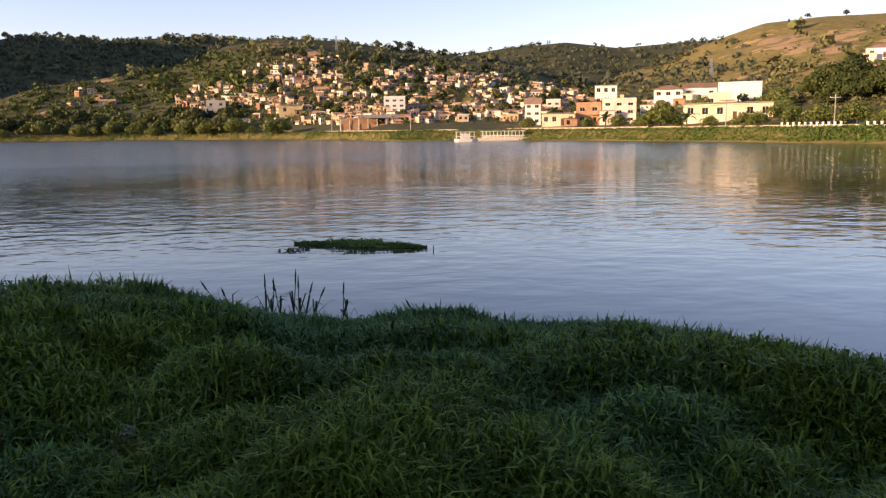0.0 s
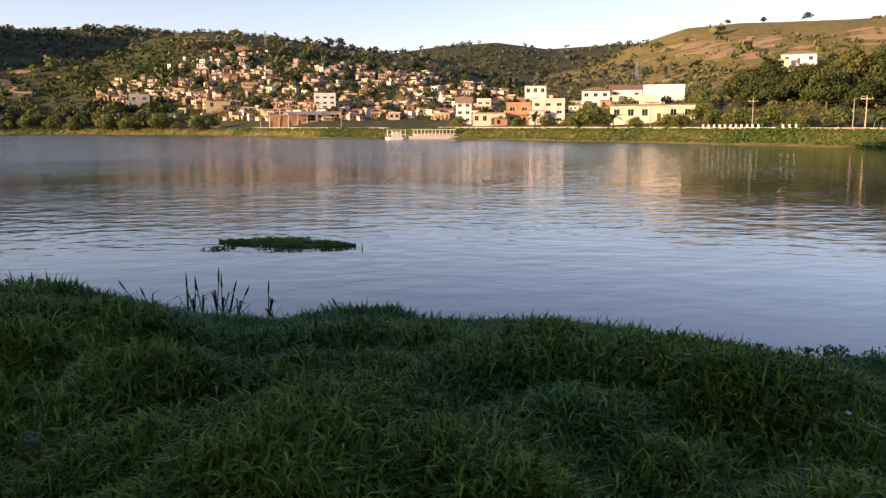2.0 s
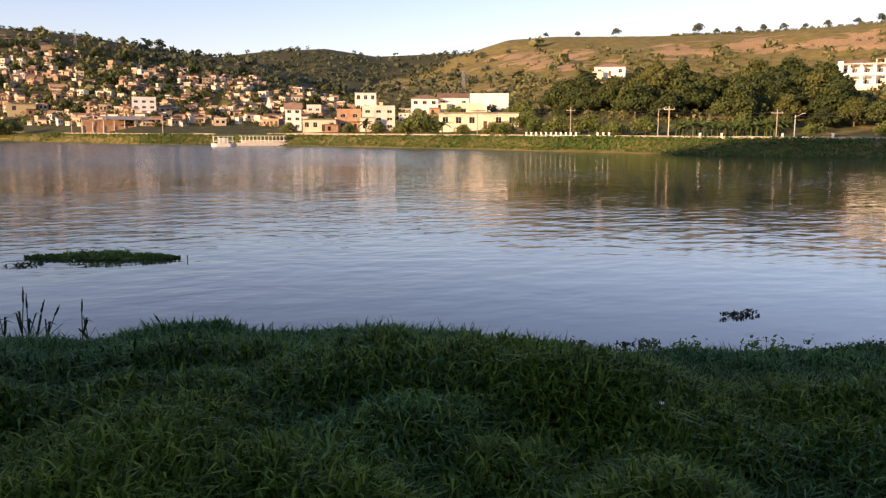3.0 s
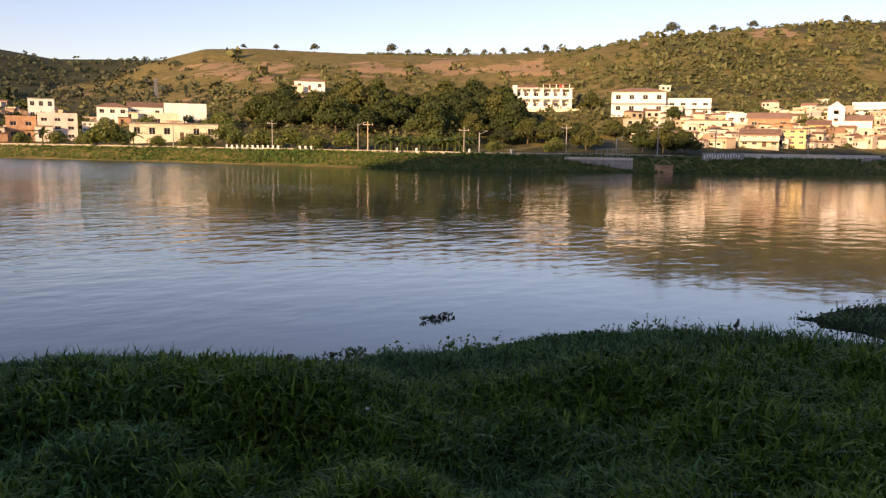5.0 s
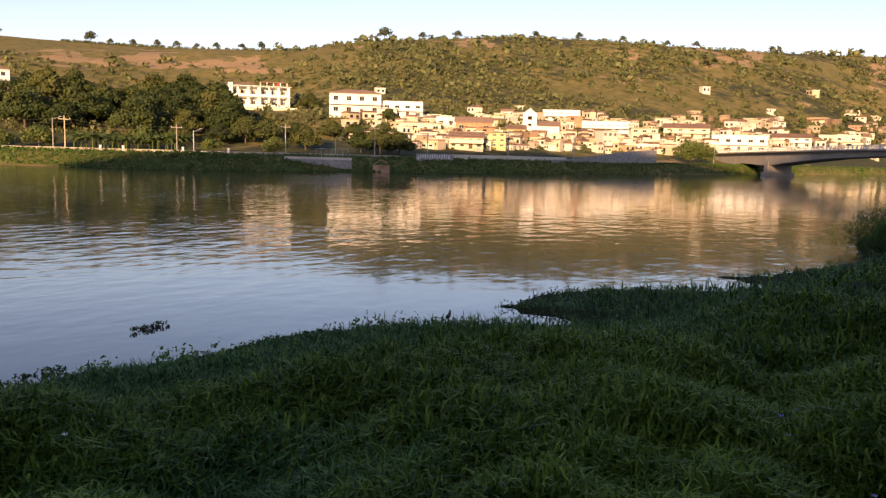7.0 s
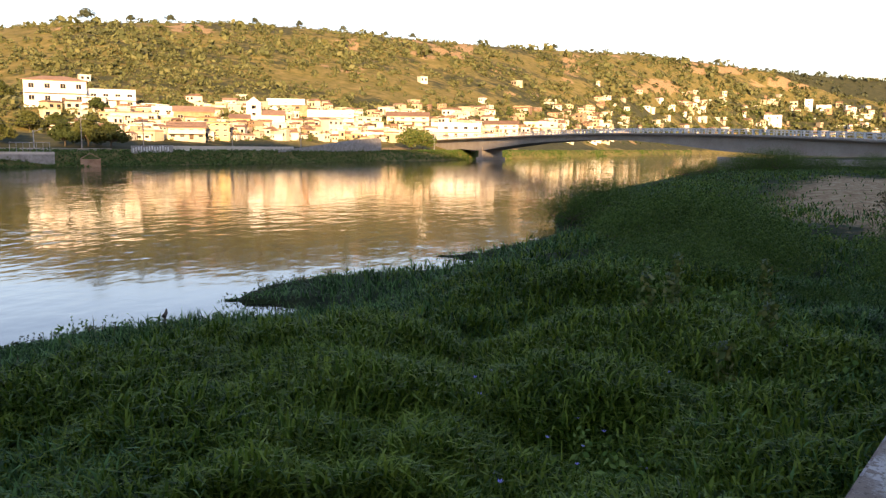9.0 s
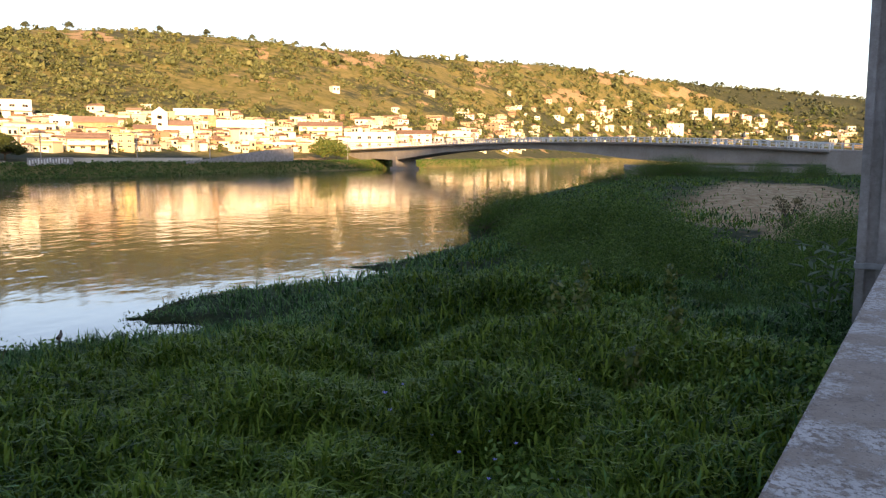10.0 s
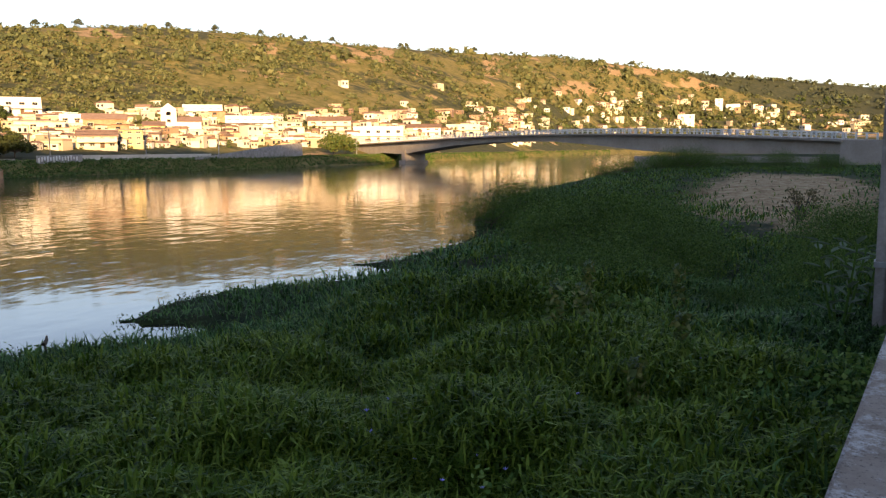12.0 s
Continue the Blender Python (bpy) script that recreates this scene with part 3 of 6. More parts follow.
# scrub and woods over the hills
def build_scrub():
    rng = np.random.default_rng(11)
    groups = {"dark": ([], []), "green": ([], []), "spur": ([], [])}
    n = 26000
    az = rng.uniform(-30, 124, n)
    els = 0.6 + rng.random(n) * 8.0
    X, Y, Z, R = spots(az, els, 12)
    P = fbm(X, Y, 45, 3, 41)
    SO, GR, _ = cover_of(X, Y, Z)
    fit_sky = (R < 2050) & (np.abs((Z - 4) / R - np.tan(np.radians(els))) < 0.012) & (R > shore_r(az) + 18)
    for k in np.nonzero(fit_sky)[0]:
        a, el, x, y, z, r, p = az[k], els[k], X[k], Y[k], Z[k], R[k], P[k]
        if r > 1100:
            # back range: dark leaves put the valley's shade into the colour
            keep, sort = 0.55 + p, "dark"
        elif a < -4 and r > 600:
            keep, sort = 0.95, "dark"
        elif a < -6.5 and el < np.interp(a, [-24, -12, -6.5], [2.0, 4.0, 5.4]):
            keep, sort = 0.8 + p * 0.4, "spur"
        elif a < 24:
            # the flank past 3 degrees gets dark leaves that paint in its shade
            crest = 0.8 if a > 2 else 0.45
            keep, sort = crest + p * 0.5, "dark" if (a > 3 and el > 2.4) else "green"
        elif a < 56:
            keep, sort = (0.75 if el < 3.9 - 0.05 * abs(a - 24) else (0.20 if el < 5.4 else 0.03) + p * 0.3), "dark" if a < 29 else "green"
            if a > 52:
                keep = max(keep, 0.5 + p * 0.5)
        else:
            keep, sort = 0.80 + p * 1.5, "green"
        keep *= 1 - 0.72 * min(1.0, SO[k] * 1.3)
        if rng.random() > keep:
            continue
        size = min(float(rng.lognormal(math.log(0.0031), 0.46)) * r, 6.0)
        groups[sort][0].append((x, y, z + size * 0.35))
        groups[sort][1].append(size)
    for a in np.concatenate([rng.uniform(39.5, 55, 170), rng.uniform(55, 119, 330), rng.uniform(-26, 9, 150)]):
        row = FAN_T[int(round((a + 40) / 0.2))]
        r = float(RAYS[int(np.argmax(row))]) * rng.uniform(0.985, 1.0)
        x, y = r * math.sin(radians(a)), r * math.cos(radians(a))
        size = rng.uniform(0.0011, 0.0030) * r
        groups["dark" if a < 9 else "green"][0].append((x, y, float(row.max()) * r + 4 + size * 0.2))
        groups["dark" if a < 9 else "green"][1].append(size)
    for sort, mat, lab in (("dark", M_FOREST, "dense woodland on the hills, its dark green partly painted shade"), ("spur", M_LEAF, "dark green woods on the spur by the town"), ("green", M_SHRUB, "olive green scrub and small trees scattered over hills")):
        c, s = np.array(groups[sort][0]), np.array(groups[sort][1])
        v, f = leaf_cloud(c, s, 21, s * 0.40, rng, 0.8, 0.4)
        tagged(big_mesh("hill_scrub", v, f, mat, False, 4), lab, "scrub", kind="stuff")


build_scrub()

# single trees along the ridges: azimuth, size
ridge = None
for k, (a, h) in enumerate([(-21.3, 8), (-19.0, 9), (-18.2, 10), (-16.8, 8), (-12.8, 6), (-8.5, 7), (2.4, 8), (4.7, 11), (7.2, 7), (8.25, 9), (24.1, 6), (25.8, 9), (31.2, 6.5), (33.4, 7.5), (36.0, 10), (41.4, 13), (42.6, 7), (44.0, 7), (45.5, 8), (46.7, 8), (48.0, 6), (49.3, 8), (51.0, 7), (52.3, 8), (59.2, 8), (60.8, 12), (63.5, 9), (66.0, 9), (71.5, 8), (74.5, 8), (77.5, 7), (80.5, 7), (82.4, 8), (87.2, 9), (92.4, 10), (95, 7), (98.5, 8), (103.3, 11), (106.5, 8), (110, 10), (113.5, 10), (115.8, 14), (118, 10)]):
    best = float(RAYS[int(np.argmax(FAN_T[int(round((a + 40) / 0.2))]))])
    x, y = best * math.sin(radians(a)), best * math.cos(radians(a))
    z = float(height(np.array([x]), np.array([y]))[0]) - 0.3
    if ridge is None:
        ridge = make_tree("single round-topped tree on the ridge", 8, 5.5, pose(x, y, z), 5, M_FOREST, 500, 0.55, 0.45, 8, group="trees along the ridge", low=0.3)
    else:
        near_copy(ridge, x, y, z, h / 13, k * 67)


# ---- houses ----
WALLS = [(0.08, (0.58, 0.47, 0.33)), (0.20, (0.30, 0.17, 0.10)), (0.32, (0.72, 0.68, 0.60)), (0.44, (0.45, 0.31, 0.19)), (0.55, (0.24, 0.15, 0.10)), (0.66, (0.60, 0.48, 0.32)), (0.78, (0.38, 0.24, 0.16)), (0.90, (0.66, 0.60, 0.50))]
M_HOUSE = material("rendered_or_bare_brick_wall", WALLS, 0.05, 0.85, fine=20, bump=0.1, spread=0.93, by="object")
M_WHITE = material("white_wall_paint", [(0.35, (0.52, 0.48, 0.42)), (0.48, (0.70, 0.67, 0.62)), (0.62, (0.80, 0.78, 0.74))], 0.35, 0.85, fine=7, bump=0.05)
M_CREAM = material("cream_wall_paint", [(0.35, (0.46, 0.36, 0.25)), (0.48, (0.64, 0.54, 0.39)), (0.62, (0.74, 0.65, 0.49))], 0.35, 0.85, fine=7, bump=0.05)
M_YELLOW = material("yellow_wall_paint", [(0.3, (0.60, 0.45, 0.20)), (0.6, (0.70, 0.54, 0.27))], 0.4, 0.8, bump=0.05)
M_BRICKRAW = material("bare_red_brick", [(0.3, (0.28, 0.14, 0.08)), (0.55, (0.40, 0.23, 0.135)), (0.8, (0.52, 0.34, 0.21))], 0.8, 0.9, fine=12, bump=0.2)
M_PINK = material("pale_pink_wall_paint", [(0.35, (0.48, 0.38, 0.31)), (0.48, (0.62, 0.52, 0.44)), (0.62, (0.74, 0.64, 0.56))], 0.4, 0.85, fine=7, bump=0.05)
M_TILE = material("clay_roof_tiles", [(0.25, (0.13, 0.08, 0.055)), (0.5, (0.24, 0.14, 0.09)), (0.8, (0.38, 0.24, 0.16))], 0.6, 0.85, fine=12, bump=0.3, spread=0.3)
M_SLAB = material("grey_roof_slab", [(0.3, (0.16, 0.14, 0.13)), (0.6, (0.30, 0.27, 0.25)), (0.8, (0.40, 0.36, 0.33))], 0.3, 0.9, fine=10, bump=0.2, spread=0.3)
M_GLASS = material("dark_window_glass", [(0.3, (0.012, 0.012, 0.014)), (0.7, (0.03, 0.03, 0.034))], 1.0, 0.15, bump=0)
M_FRAME = material("window_frame_paint", [(0.3, (0.45, 0.42, 0.38)), (0.7, (0.65, 0.62, 0.57))], 1.0, 0.6, bump=0)
M_DOOR = material("dark_wooden_door", [(0.3, (0.06, 0.035, 0.02)), (0.7, (0.14, 0.08, 0.045))], 1.0, 0.6, bump=0.1)
M_RED = material("red_cloth_and_paint", [(0.3, (0.45, 0.04, 0.03)), (0.7, (0.60, 0.08, 0.05))], 1.0, 0.7, bump=0)


def gable(w, d, z, rise, over=0.4, thick=0.14):
    """A two-sided roof with eaves over a w by d body."""
    bm = bmesh.new()
    x, y = w / 2 + over, d / 2 + over
    for s in (-1, 1):
        low, up = z - rise * over / (d / 2), z + rise
        pts = [(-x, s * y, low), (x, s * y, low), (x, 0, up), (-x, 0, up)]
        vs = [bm.verts.new(p) for p in pts] + [bm.verts.new((p[0], p[1], p[2] + thick)) for p in pts]
        for f in ((0, 1, 2, 3), (4, 5, 6, 7), (0, 1, 5, 4), (1, 2, 6, 5), (2, 3, 7, 6), (3, 0, 4, 7)):
            bm.faces.new([vs[i] for i in f])
    bmesh.ops.recalc_face_normals(bm, faces=bm.faces)
    return bm


def hip(w, d, z, rise, over=0.5):
    bm = bmesh.new()
    x, y, k = w / 2 + over, d / 2 + over, max(0.0, (w - d) / 2)
    lo = [bm.verts.new(p) for p in ((-x, -y, z), (x, -y, z), (x, y, z), (-x, y, z))]
    hi = [bm.verts.new(p) for p in ((-x, -y, z + 0.15), (x, -y, z + 0.15), (x, y, z + 0.15), (-x, y, z + 0.15))]
    a, b = bm.verts.new((-k, 0, z + rise)), bm.verts.new((k + 0.01, 0, z + rise))
    bm.faces.new(lo)
    for i in range(4):
        bm.faces.new((lo[i], lo[(i + 1) % 4], hi[(i + 1) % 4], hi[i]))
    for f in ((hi[0], hi[1], b, a), (hi[1], hi[2], b), (hi[2], hi[3], a, b), (hi[3], hi[0], a)):
        bm.faces.new(f)
    bmesh.ops.recalc_face_normals(bm, faces=bm.faces)
    return bm


def open_front(w, d, h, holes, t=0.25):
    """Walls of a w by d by h body whose front (towards -y) has real openings: (x, z, width, height)."""
    bm = bmesh.new()
    add_box(bm, -w / 2, w / 2, d / 2 - t, d / 2, -2.5, h)
    add_box(bm, -w / 2, -w / 2 + t, -d / 2 + t, d / 2 - t, -2.5, h)
    add_box(bm, w / 2 - t, w / 2, -d / 2 + t, d / 2 - t, -2.5, h)
    add_box(bm, -w / 2 + t, w / 2 - t, -d / 2 + t, d / 2 - t, h - 0.2, h)
    xs = sorted({-w / 2, w / 2, *[q for o in holes for q in (o[0] - o[2] / 2, o[0] + o[2] / 2)]})
    zs = sorted({-2.5, h, *[q for o in holes for q in (o[1], o[1] + o[3])]})
    for x0, x1 in zip(xs, xs[1:]):
        run = None
        for z0, z1 in zip(zs, zs[1:]):
            cx, cz = (x0 + x1) / 2, (z0 + z1) / 2
            hole = any(abs(cx - o[0]) < o[2] / 2 and o[1] < cz < o[1] + o[3] for o in holes)
            if hole:
                if run:
                    add_box(bm, x0, x1, -d / 2, -d / 2 + t, run[0], run[1])
                run = None
            else:
                run = (run[0] if run else z0, z1)
        if run:
            add_box(bm, x0, x1, -d / 2, -d / 2 + t, run[0], run[1])
    bmesh.ops.remove_doubles(bm, verts=bm.verts, dist=0.001)
    return bm


def window(ob, x, y, z, w, h, deep=0.12):
    f = 0.07
    bm = bmesh.new()
    add_box(bm, x - w / 2, x - w / 2 + f, y + deep, y + deep + 0.06, z, z + h)
    add_box(bm, x + w / 2 - f, x + w / 2, y + deep, y + deep + 0.06, z, z + h)
    add_box(bm, x - w / 2 + f, x + w / 2 - f, y + deep, y + deep + 0.06, z, z + f)
    add_box(bm, x - w / 2 + f, x + w / 2 - f, y + deep, y + deep + 0.06, z + h - f, z + h)
    add_box(bm, x - f / 2, x + f / 2, y + deep, y + deep + 0.06, z + f, z + h - f)
    win = part("window", bm, M_FRAME, ob)
    part("pane", box(x - w / 2 + f, x + w / 2 - f, y + deep + 0.02, y + deep + 0.035, z + f, z + h - f), M_GLASS, win)
    return win


def house(m, w, d, h, storeys, cols, roof, wall, label, category="house", group="", roof_mat=None, name="house", door=True, rise=1.3, balcony=False):
    ob = thing(name, m, label, category, group)
    sh = h / storeys
    holes, doors = [], []
    for s in range(storeys):
        for c in range(cols):
            x = (c + 0.5) / cols * w - w / 2
            ww = min(1.5, w / cols * 0.5)
            if door and s == 0 and c == cols // 2:
                doors.append((x, 0.0, min(1.0, ww), 2.1))
            else:
                holes.append((x, s * sh + sh * 0.34, ww, sh * 0.42))
    part("wall", open_front(w, d, h, holes + doors), wall, ob)
    for x, z, ww, hh in holes:
        window(ob, x, -d / 2, z, ww, hh)
    for x, z, ww, hh in doors:
        part("door", box(x - ww / 2, x + ww / 2, -d / 2 + 0.1, -d / 2 + 0.16, z, z + hh), M_DOOR, ob)
    if roof == "gable":
        part("roof", gable(w, d, h + 0.01, rise), roof_mat or M_TILE, ob)
    elif roof == "hip":
        part("roof", hip(w, d, h + 0.01, rise), roof_mat or M_TILE, ob)
    elif roof == "slab":
        part("roof", box(-w / 2 - 0.3, w / 2 + 0.3, -d / 2 - 0.5, d / 2 + 0.3, h + 0.004, h + 0.18), roof_mat or M_SLAB, ob)
    else:
        bm = bmesh.new()
        for q in ((-w / 2, w / 2, -d / 2, -d / 2 + 0.18), (-w / 2, w / 2, d / 2 - 0.18, d / 2), (-w / 2, -w / 2 + 0.18, -d / 2 + 0.18, d / 2 - 0.18), (w / 2 - 0.18, w / 2, -d / 2 + 0.18, d / 2 - 0.18)):
            add_box(bm, *q, h + 0.003, h + 0.8)
        part("roof_parapet", bm, wall, ob)
    if balcony:
        for s in range(1, storeys):
            b = part("balcony", box(-w / 2, w / 2, -d / 2 - 1.3, -d / 2 - 0.003, s * sh - 0.12, s * sh + 0.05), wall, ob)
            part("railing", box(-w / 2, w / 2, -d / 2 - 1.3, -d / 2 - 1.2, s * sh + 0.053, s * sh + 0.85), wall, b)
    return ob


def facing(az, el, turn=0.0, start=0.0, back=0.0):
    """Pose of a house that stands where this line of sight meets the ground and looks back at the river."""
    x, y, z, r = spot(az, el, start)
    k = (r + back) / r
    return pose(x * k, y * k, z, 0, 0, -az + turn), r


def by_angle(az0, az1, el0, el1, depth, start=0.0, turn=0.0):
    """Pose, width and height of a front that spans these angles."""
    m, r = facing((az0 + az1) / 2, el0, turn, start)
    return m, r * radians(az1 - az0), r * (math.tan(radians(el1)) - math.tan(radians(el0))), r


# houses one can tell apart along the river: az0, az1, el0, el1, depth, storeys, columns, roof, wall, label
LANDMARKS = [
    (2.75, 4.25, 0.9, 2.0, 8, 3, 3, "flat", M_WHITE, "white three-storey block with square windows"),
    (17.7, 19.2, 1.2, 2.6, 8, 2, 3, "slab", M_WHITE, "tall cream house with a set-back top floor"),
    (18.2, 20.5, 0.0, 1.55, 7, 3, 3, "flat", M_PINK, "unfinished pink and white house by the river"),
    (16.4, 18.1, 0.0, 1.3, 7, 2, 2, "flat", M_BRICKRAW, "bare brick house by the river"),
    (12.8, 13.9, 0.0, 1.5, 6, 3, 2, "gable", M_WHITE, "narrow white house with a gabled roof"),
    (14.0, 16.3, -0.1, 0.75, 6, 1, 4, "slab", M_CREAM, "low cream house behind a wall"),
    (14.3, 15.3, 0.8, 1.6, 6, 2, 2, "flat", M_PINK, "pale house with a flat roof"),
    (25.9, 28.6, 1.45, 2.38, 12, 1, 0, "flat", M_WHITE, "large blank white hall with a plain wall"),
    (23.6, 25.8, 1.4, 2.3, 9, 1, 3, "gable", M_WHITE, "long white house with a low tiled roof"),
    (21.7, 23.6, 1.0, 2.2, 8, 2, 3, "hip", M_WHITE, "white house with a tiled hip roof"),
    (23.7, 29.3, 0.1, 1.2, 9, 1, 6, "slab", M_CREAM, "long cream building with a flat slab roof"),
    (25.0, 26.8, 0.9, 1.75, 7, 1, 2, "flat", M_CREAM, "cream block with a flat roof"),
    (34.6, 36.7, 3.7, 4.3, 9, 1, 3, "hip", M_WHITE, "white house with a pale roof on the hilltop"),
    (57.0, 60.6, 2.4, 3.9, 10, 2, 4, "hip", M_WHITE, "large white house with a red tiled roof"),
    (60.7, 63.6, 2.3, 3.3, 8, 2, 4, "flat", M_WHITE, "long white house with a flat roof"),
    (62.0, 64.9, 1.2, 2.0, 8, 1, 4, "slab", M_CREAM, "cream riverside house with a terrace"),
    (64.6, 66.0, 1.6, 2.6, 7, 2, 2, "flat", M_WHITE, "plain white house with a flat roof"),
    (66.0, 68.6, 1.3, 2.5, 9, 1, 3, "gable", M_BRICKRAW, "brick house with a tiled gable roof"),
    (68.0, 69.6, 0.4, 1.9, 8, 3, 3, "slab", M_YELLOW, "yellow three-storey riverside house"),
    (65.6, 68.0, 0.3, 1.4, 8, 2, 4, "gable", M_CREAM, "cream row house with a tiled roof"),
    (69.7, 71.0, 1.2, 1.9, 8, 1, 2, "gable", M_YELLOW, "ochre house with a tiled roof"),
    (72.2, 74.8, 2.4, 3.2, 8, 2, 5, "flat", M_WHITE, "white two-storey house on the slope"),
    (75.0, 78.2, 1.3, 2.6, 9, 3, 6, "flat", M_WHITE, "white three-storey block with window rows"),
    (78.4, 80.2, 1.2, 2.3, 8, 2, 3, "slab", M_CREAM, "cream block with a slab roof"),
    (83.8, 87.3, 0.5, 1.9, 10, 2, 5, "flat", M_WHITE, "big white building beside the bridge"),
    (80.6, 83.6, 1.4, 2.4, 8, 2, 4, "gable", M_CREAM, "cream tiled house with a row of dark windows"),
    (87.6, 90.0, 0.9, 1.8, 8, 2, 4, "gable", M_WHITE, "white house with a tiled roof near the bridge"),
    (90.4, 92.8, 1.0, 1.9, 8, 2, 3, "flat", M_CREAM, "cream house near the bridge"),
    (108.9, 109.4, 2.5, 3.4, 6, 3, 1, "flat", M_WHITE, "tall white tower-like house"),
    (109.6, 110.5, 2.4, 3.0, 7, 1, 2, "flat", M_WHITE, "white box-shaped house on the hill"),
    (106.5, 107.6, 1.5, 2.4, 8, 2, 2, "flat", M_WHITE, "white house behind the bridge"),
    (-10.0, -6.0, 0.25, 0.75, 9, 1, 8, "slab", M_CREAM, "long low cream shed by the river"),
    (-9.5, -8.2, 1.1, 1.9, 9, 2, 2, "flat", M_CREAM, "cream house on the lower slope"),
    (-4.6, -3.0, 0.9, 1.6, 9, 1, 2, "slab", M_YELLOW, "low yellow house among trees"),
]
for k, (a0, a1, e0, e1, dep, st, co, rf, wl, lab) in enumerate(LANDMARKS):
    m, w, h, r = by_angle(a0, a1, e0, e1, dep)
    h = max(2.4, h * (0.72 if a0 > 62 else 1.0))
    ob = house(m, w, dep, h, st, co, rf, wl, lab, door=st < 3 and co > 1, rise=min(1.6, 0.35 * h + 0.4), balcony=st > 1 and co > 3)
    if co > 1 and k % 3 != 1:
        side = 1 if k % 2 else -1
        aw, ah = w * (0.34 + 0.05 * (k % 4)), h * (0.45 + 0.06 * (k % 3))
        x0 = side * (w / 2 - aw * 0.35) - aw / 2
        annex = part("annex", box(x0, x0 + aw, -dep / 2 - 2.4, -dep / 2 - 1.35, -2.5, ah), (M_CREAM, M_BRICKRAW, M_PINK, wl)[k % 4], ob, "lower lean-to in front of the house")
        part("roof", box(x0 - 0.3, x0 + aw + 0.3, -dep / 2 - 2.9, -dep / 2 - 1.3, ah + 0.004, ah + 0.16), M_TILE if k % 2 else M_SLAB, annex)
        part("opening", box(x0 + aw * 0.2, x0 + aw * 0.45, -dep / 2 - 2.43, -dep / 2 - 2.36, ah * 0.15, ah * 0.75), M_GLASS, annex)

# the white house with verandas on the knoll
m, w, h, r = by_angle(50.1, 54.2, 2.75, 4.15, 9)
vh = thing("house", m, "white two-storey house with open arcaded verandas", "house")
sh = h / 2
cols = [(-0.42, 0.10), (-0.27, 0.13), (-0.10, 0.13), (0.08, 0.12), (0.23, 0.12), (0.39, 0.12)]
part("wall", open_front(w, 9, h, [(f * w, s * sh + 0.75, k * w, sh - 1.15) for s in (0, 1) for f, k in cols]), M_WHITE, vh)
part("inner_wall", box(-w / 2 + 0.4, w / 2 - 0.4, -1.8, -1.6, 0, h - 0.3), M_WHITE, vh)
for s in (0, 1):
    for f, k in cols:
        window(vh, f * w, -1.94, s * sh + 0.9, 1.3, 1.3)
    part("slab", box(-w / 2 - 0.4, w / 2 + 0.5, -5.2, -4.503, s * sh + sh - 0.16, s * sh + sh + 0.04), M_WHITE, vh)
part("roof", hip(w * 0.42, 7, h + 0.05, 1.5), M_TILE, vh).location.x = -w * 0.24
top = part("pergola", box(0, w * 0.46, -4.2, 3, h + 1.35, h + 1.5), M_TILE, vh, "red tiled terrace roof")
for k in range(5):
    part("post", box(k * w * 0.11 + 0.1, k * w * 0.11 + 0.35, -4.2, -3.95, h + 0.004, h + 1.346), M_WHITE, top)
part("banner", box(w * 0.28, w * 0.36, -4.0, -3.9, h + 0.1, h + 1.2), M_RED, vh, "red cloth on the terrace")
part("tower", box(-w / 2 - 0.15, -w / 2 + 1.4, -4.6, -2.5, -2, h + 0.9), M_WHITE, vh)
part("terrace_wall", box(-w * 0.3, w * 0.62, -7.2, -6.8, -4.5, -0.1), M_CREAM, vh)

# gazebo
m, w, h, r = by_angle(47.5, 48.6, 2.2, 2.9, 4)
gz = thing("gazebo", m, "small yellow open gazebo with a pale roof", "gazebo")
for sx in (-1, 1):
    for sy in (-1, 1):
        part("post", box(sx * (w / 2 - 0.2) - 0.15, sx * (w / 2 - 0.2) + 0.15, sy * 1.4 - 0.15, sy * 1.4 + 0.15, -1, h), M_YELLOW, gz)
part("parapet", box(-w / 2, w / 2, -1.62, -1.56, 0, 0.8), M_YELLOW, gz)
part("roof", hip(w, 3.2, h + 0.004, 1.0), M_CREAM, gz)

# church
m, w, h, r = by_angle(70.8, 71.8, 1.4, 2.9, 4)
ch = thing("church", m, "white church with a square bell tower", "church")
part("tower", open_front(w, w, h, [(0, h * 0.72, w * 0.3, h * 0.16), (0, h * 0.4, w * 0.25, h * 0.14)]), M_WHITE, ch)
part("spire", hip(w * 0.9, w * 0.9, h + 0.004, h * 0.28, 0.1), M_WHITE, ch)
part("nave", box(w / 2 + 0.003, w / 2 + 7, -1, 9, -2, h * 0.45), M_WHITE, ch)
part("roof", gable(7, 10, h * 0.45 + 0.01, 1.6, 0.3), M_TILE, ch).location = (w / 2 + 3.6, 4, 0)
m, w, h, r = by_angle(11.5, 11.9, 1.2, 2.0, 3)
ch = thing("church", m, "small far chapel with a pointed white spire", "church")
part("tower", box(-w / 2, w / 2, 0, w, -1, h * 0.6), M_WHITE, ch)
sp = part("spire", hip(w, w, h * 0.6 + 0.004, h * 0.8, 0.0), M_WHITE, ch)
sp.location.y = w / 2

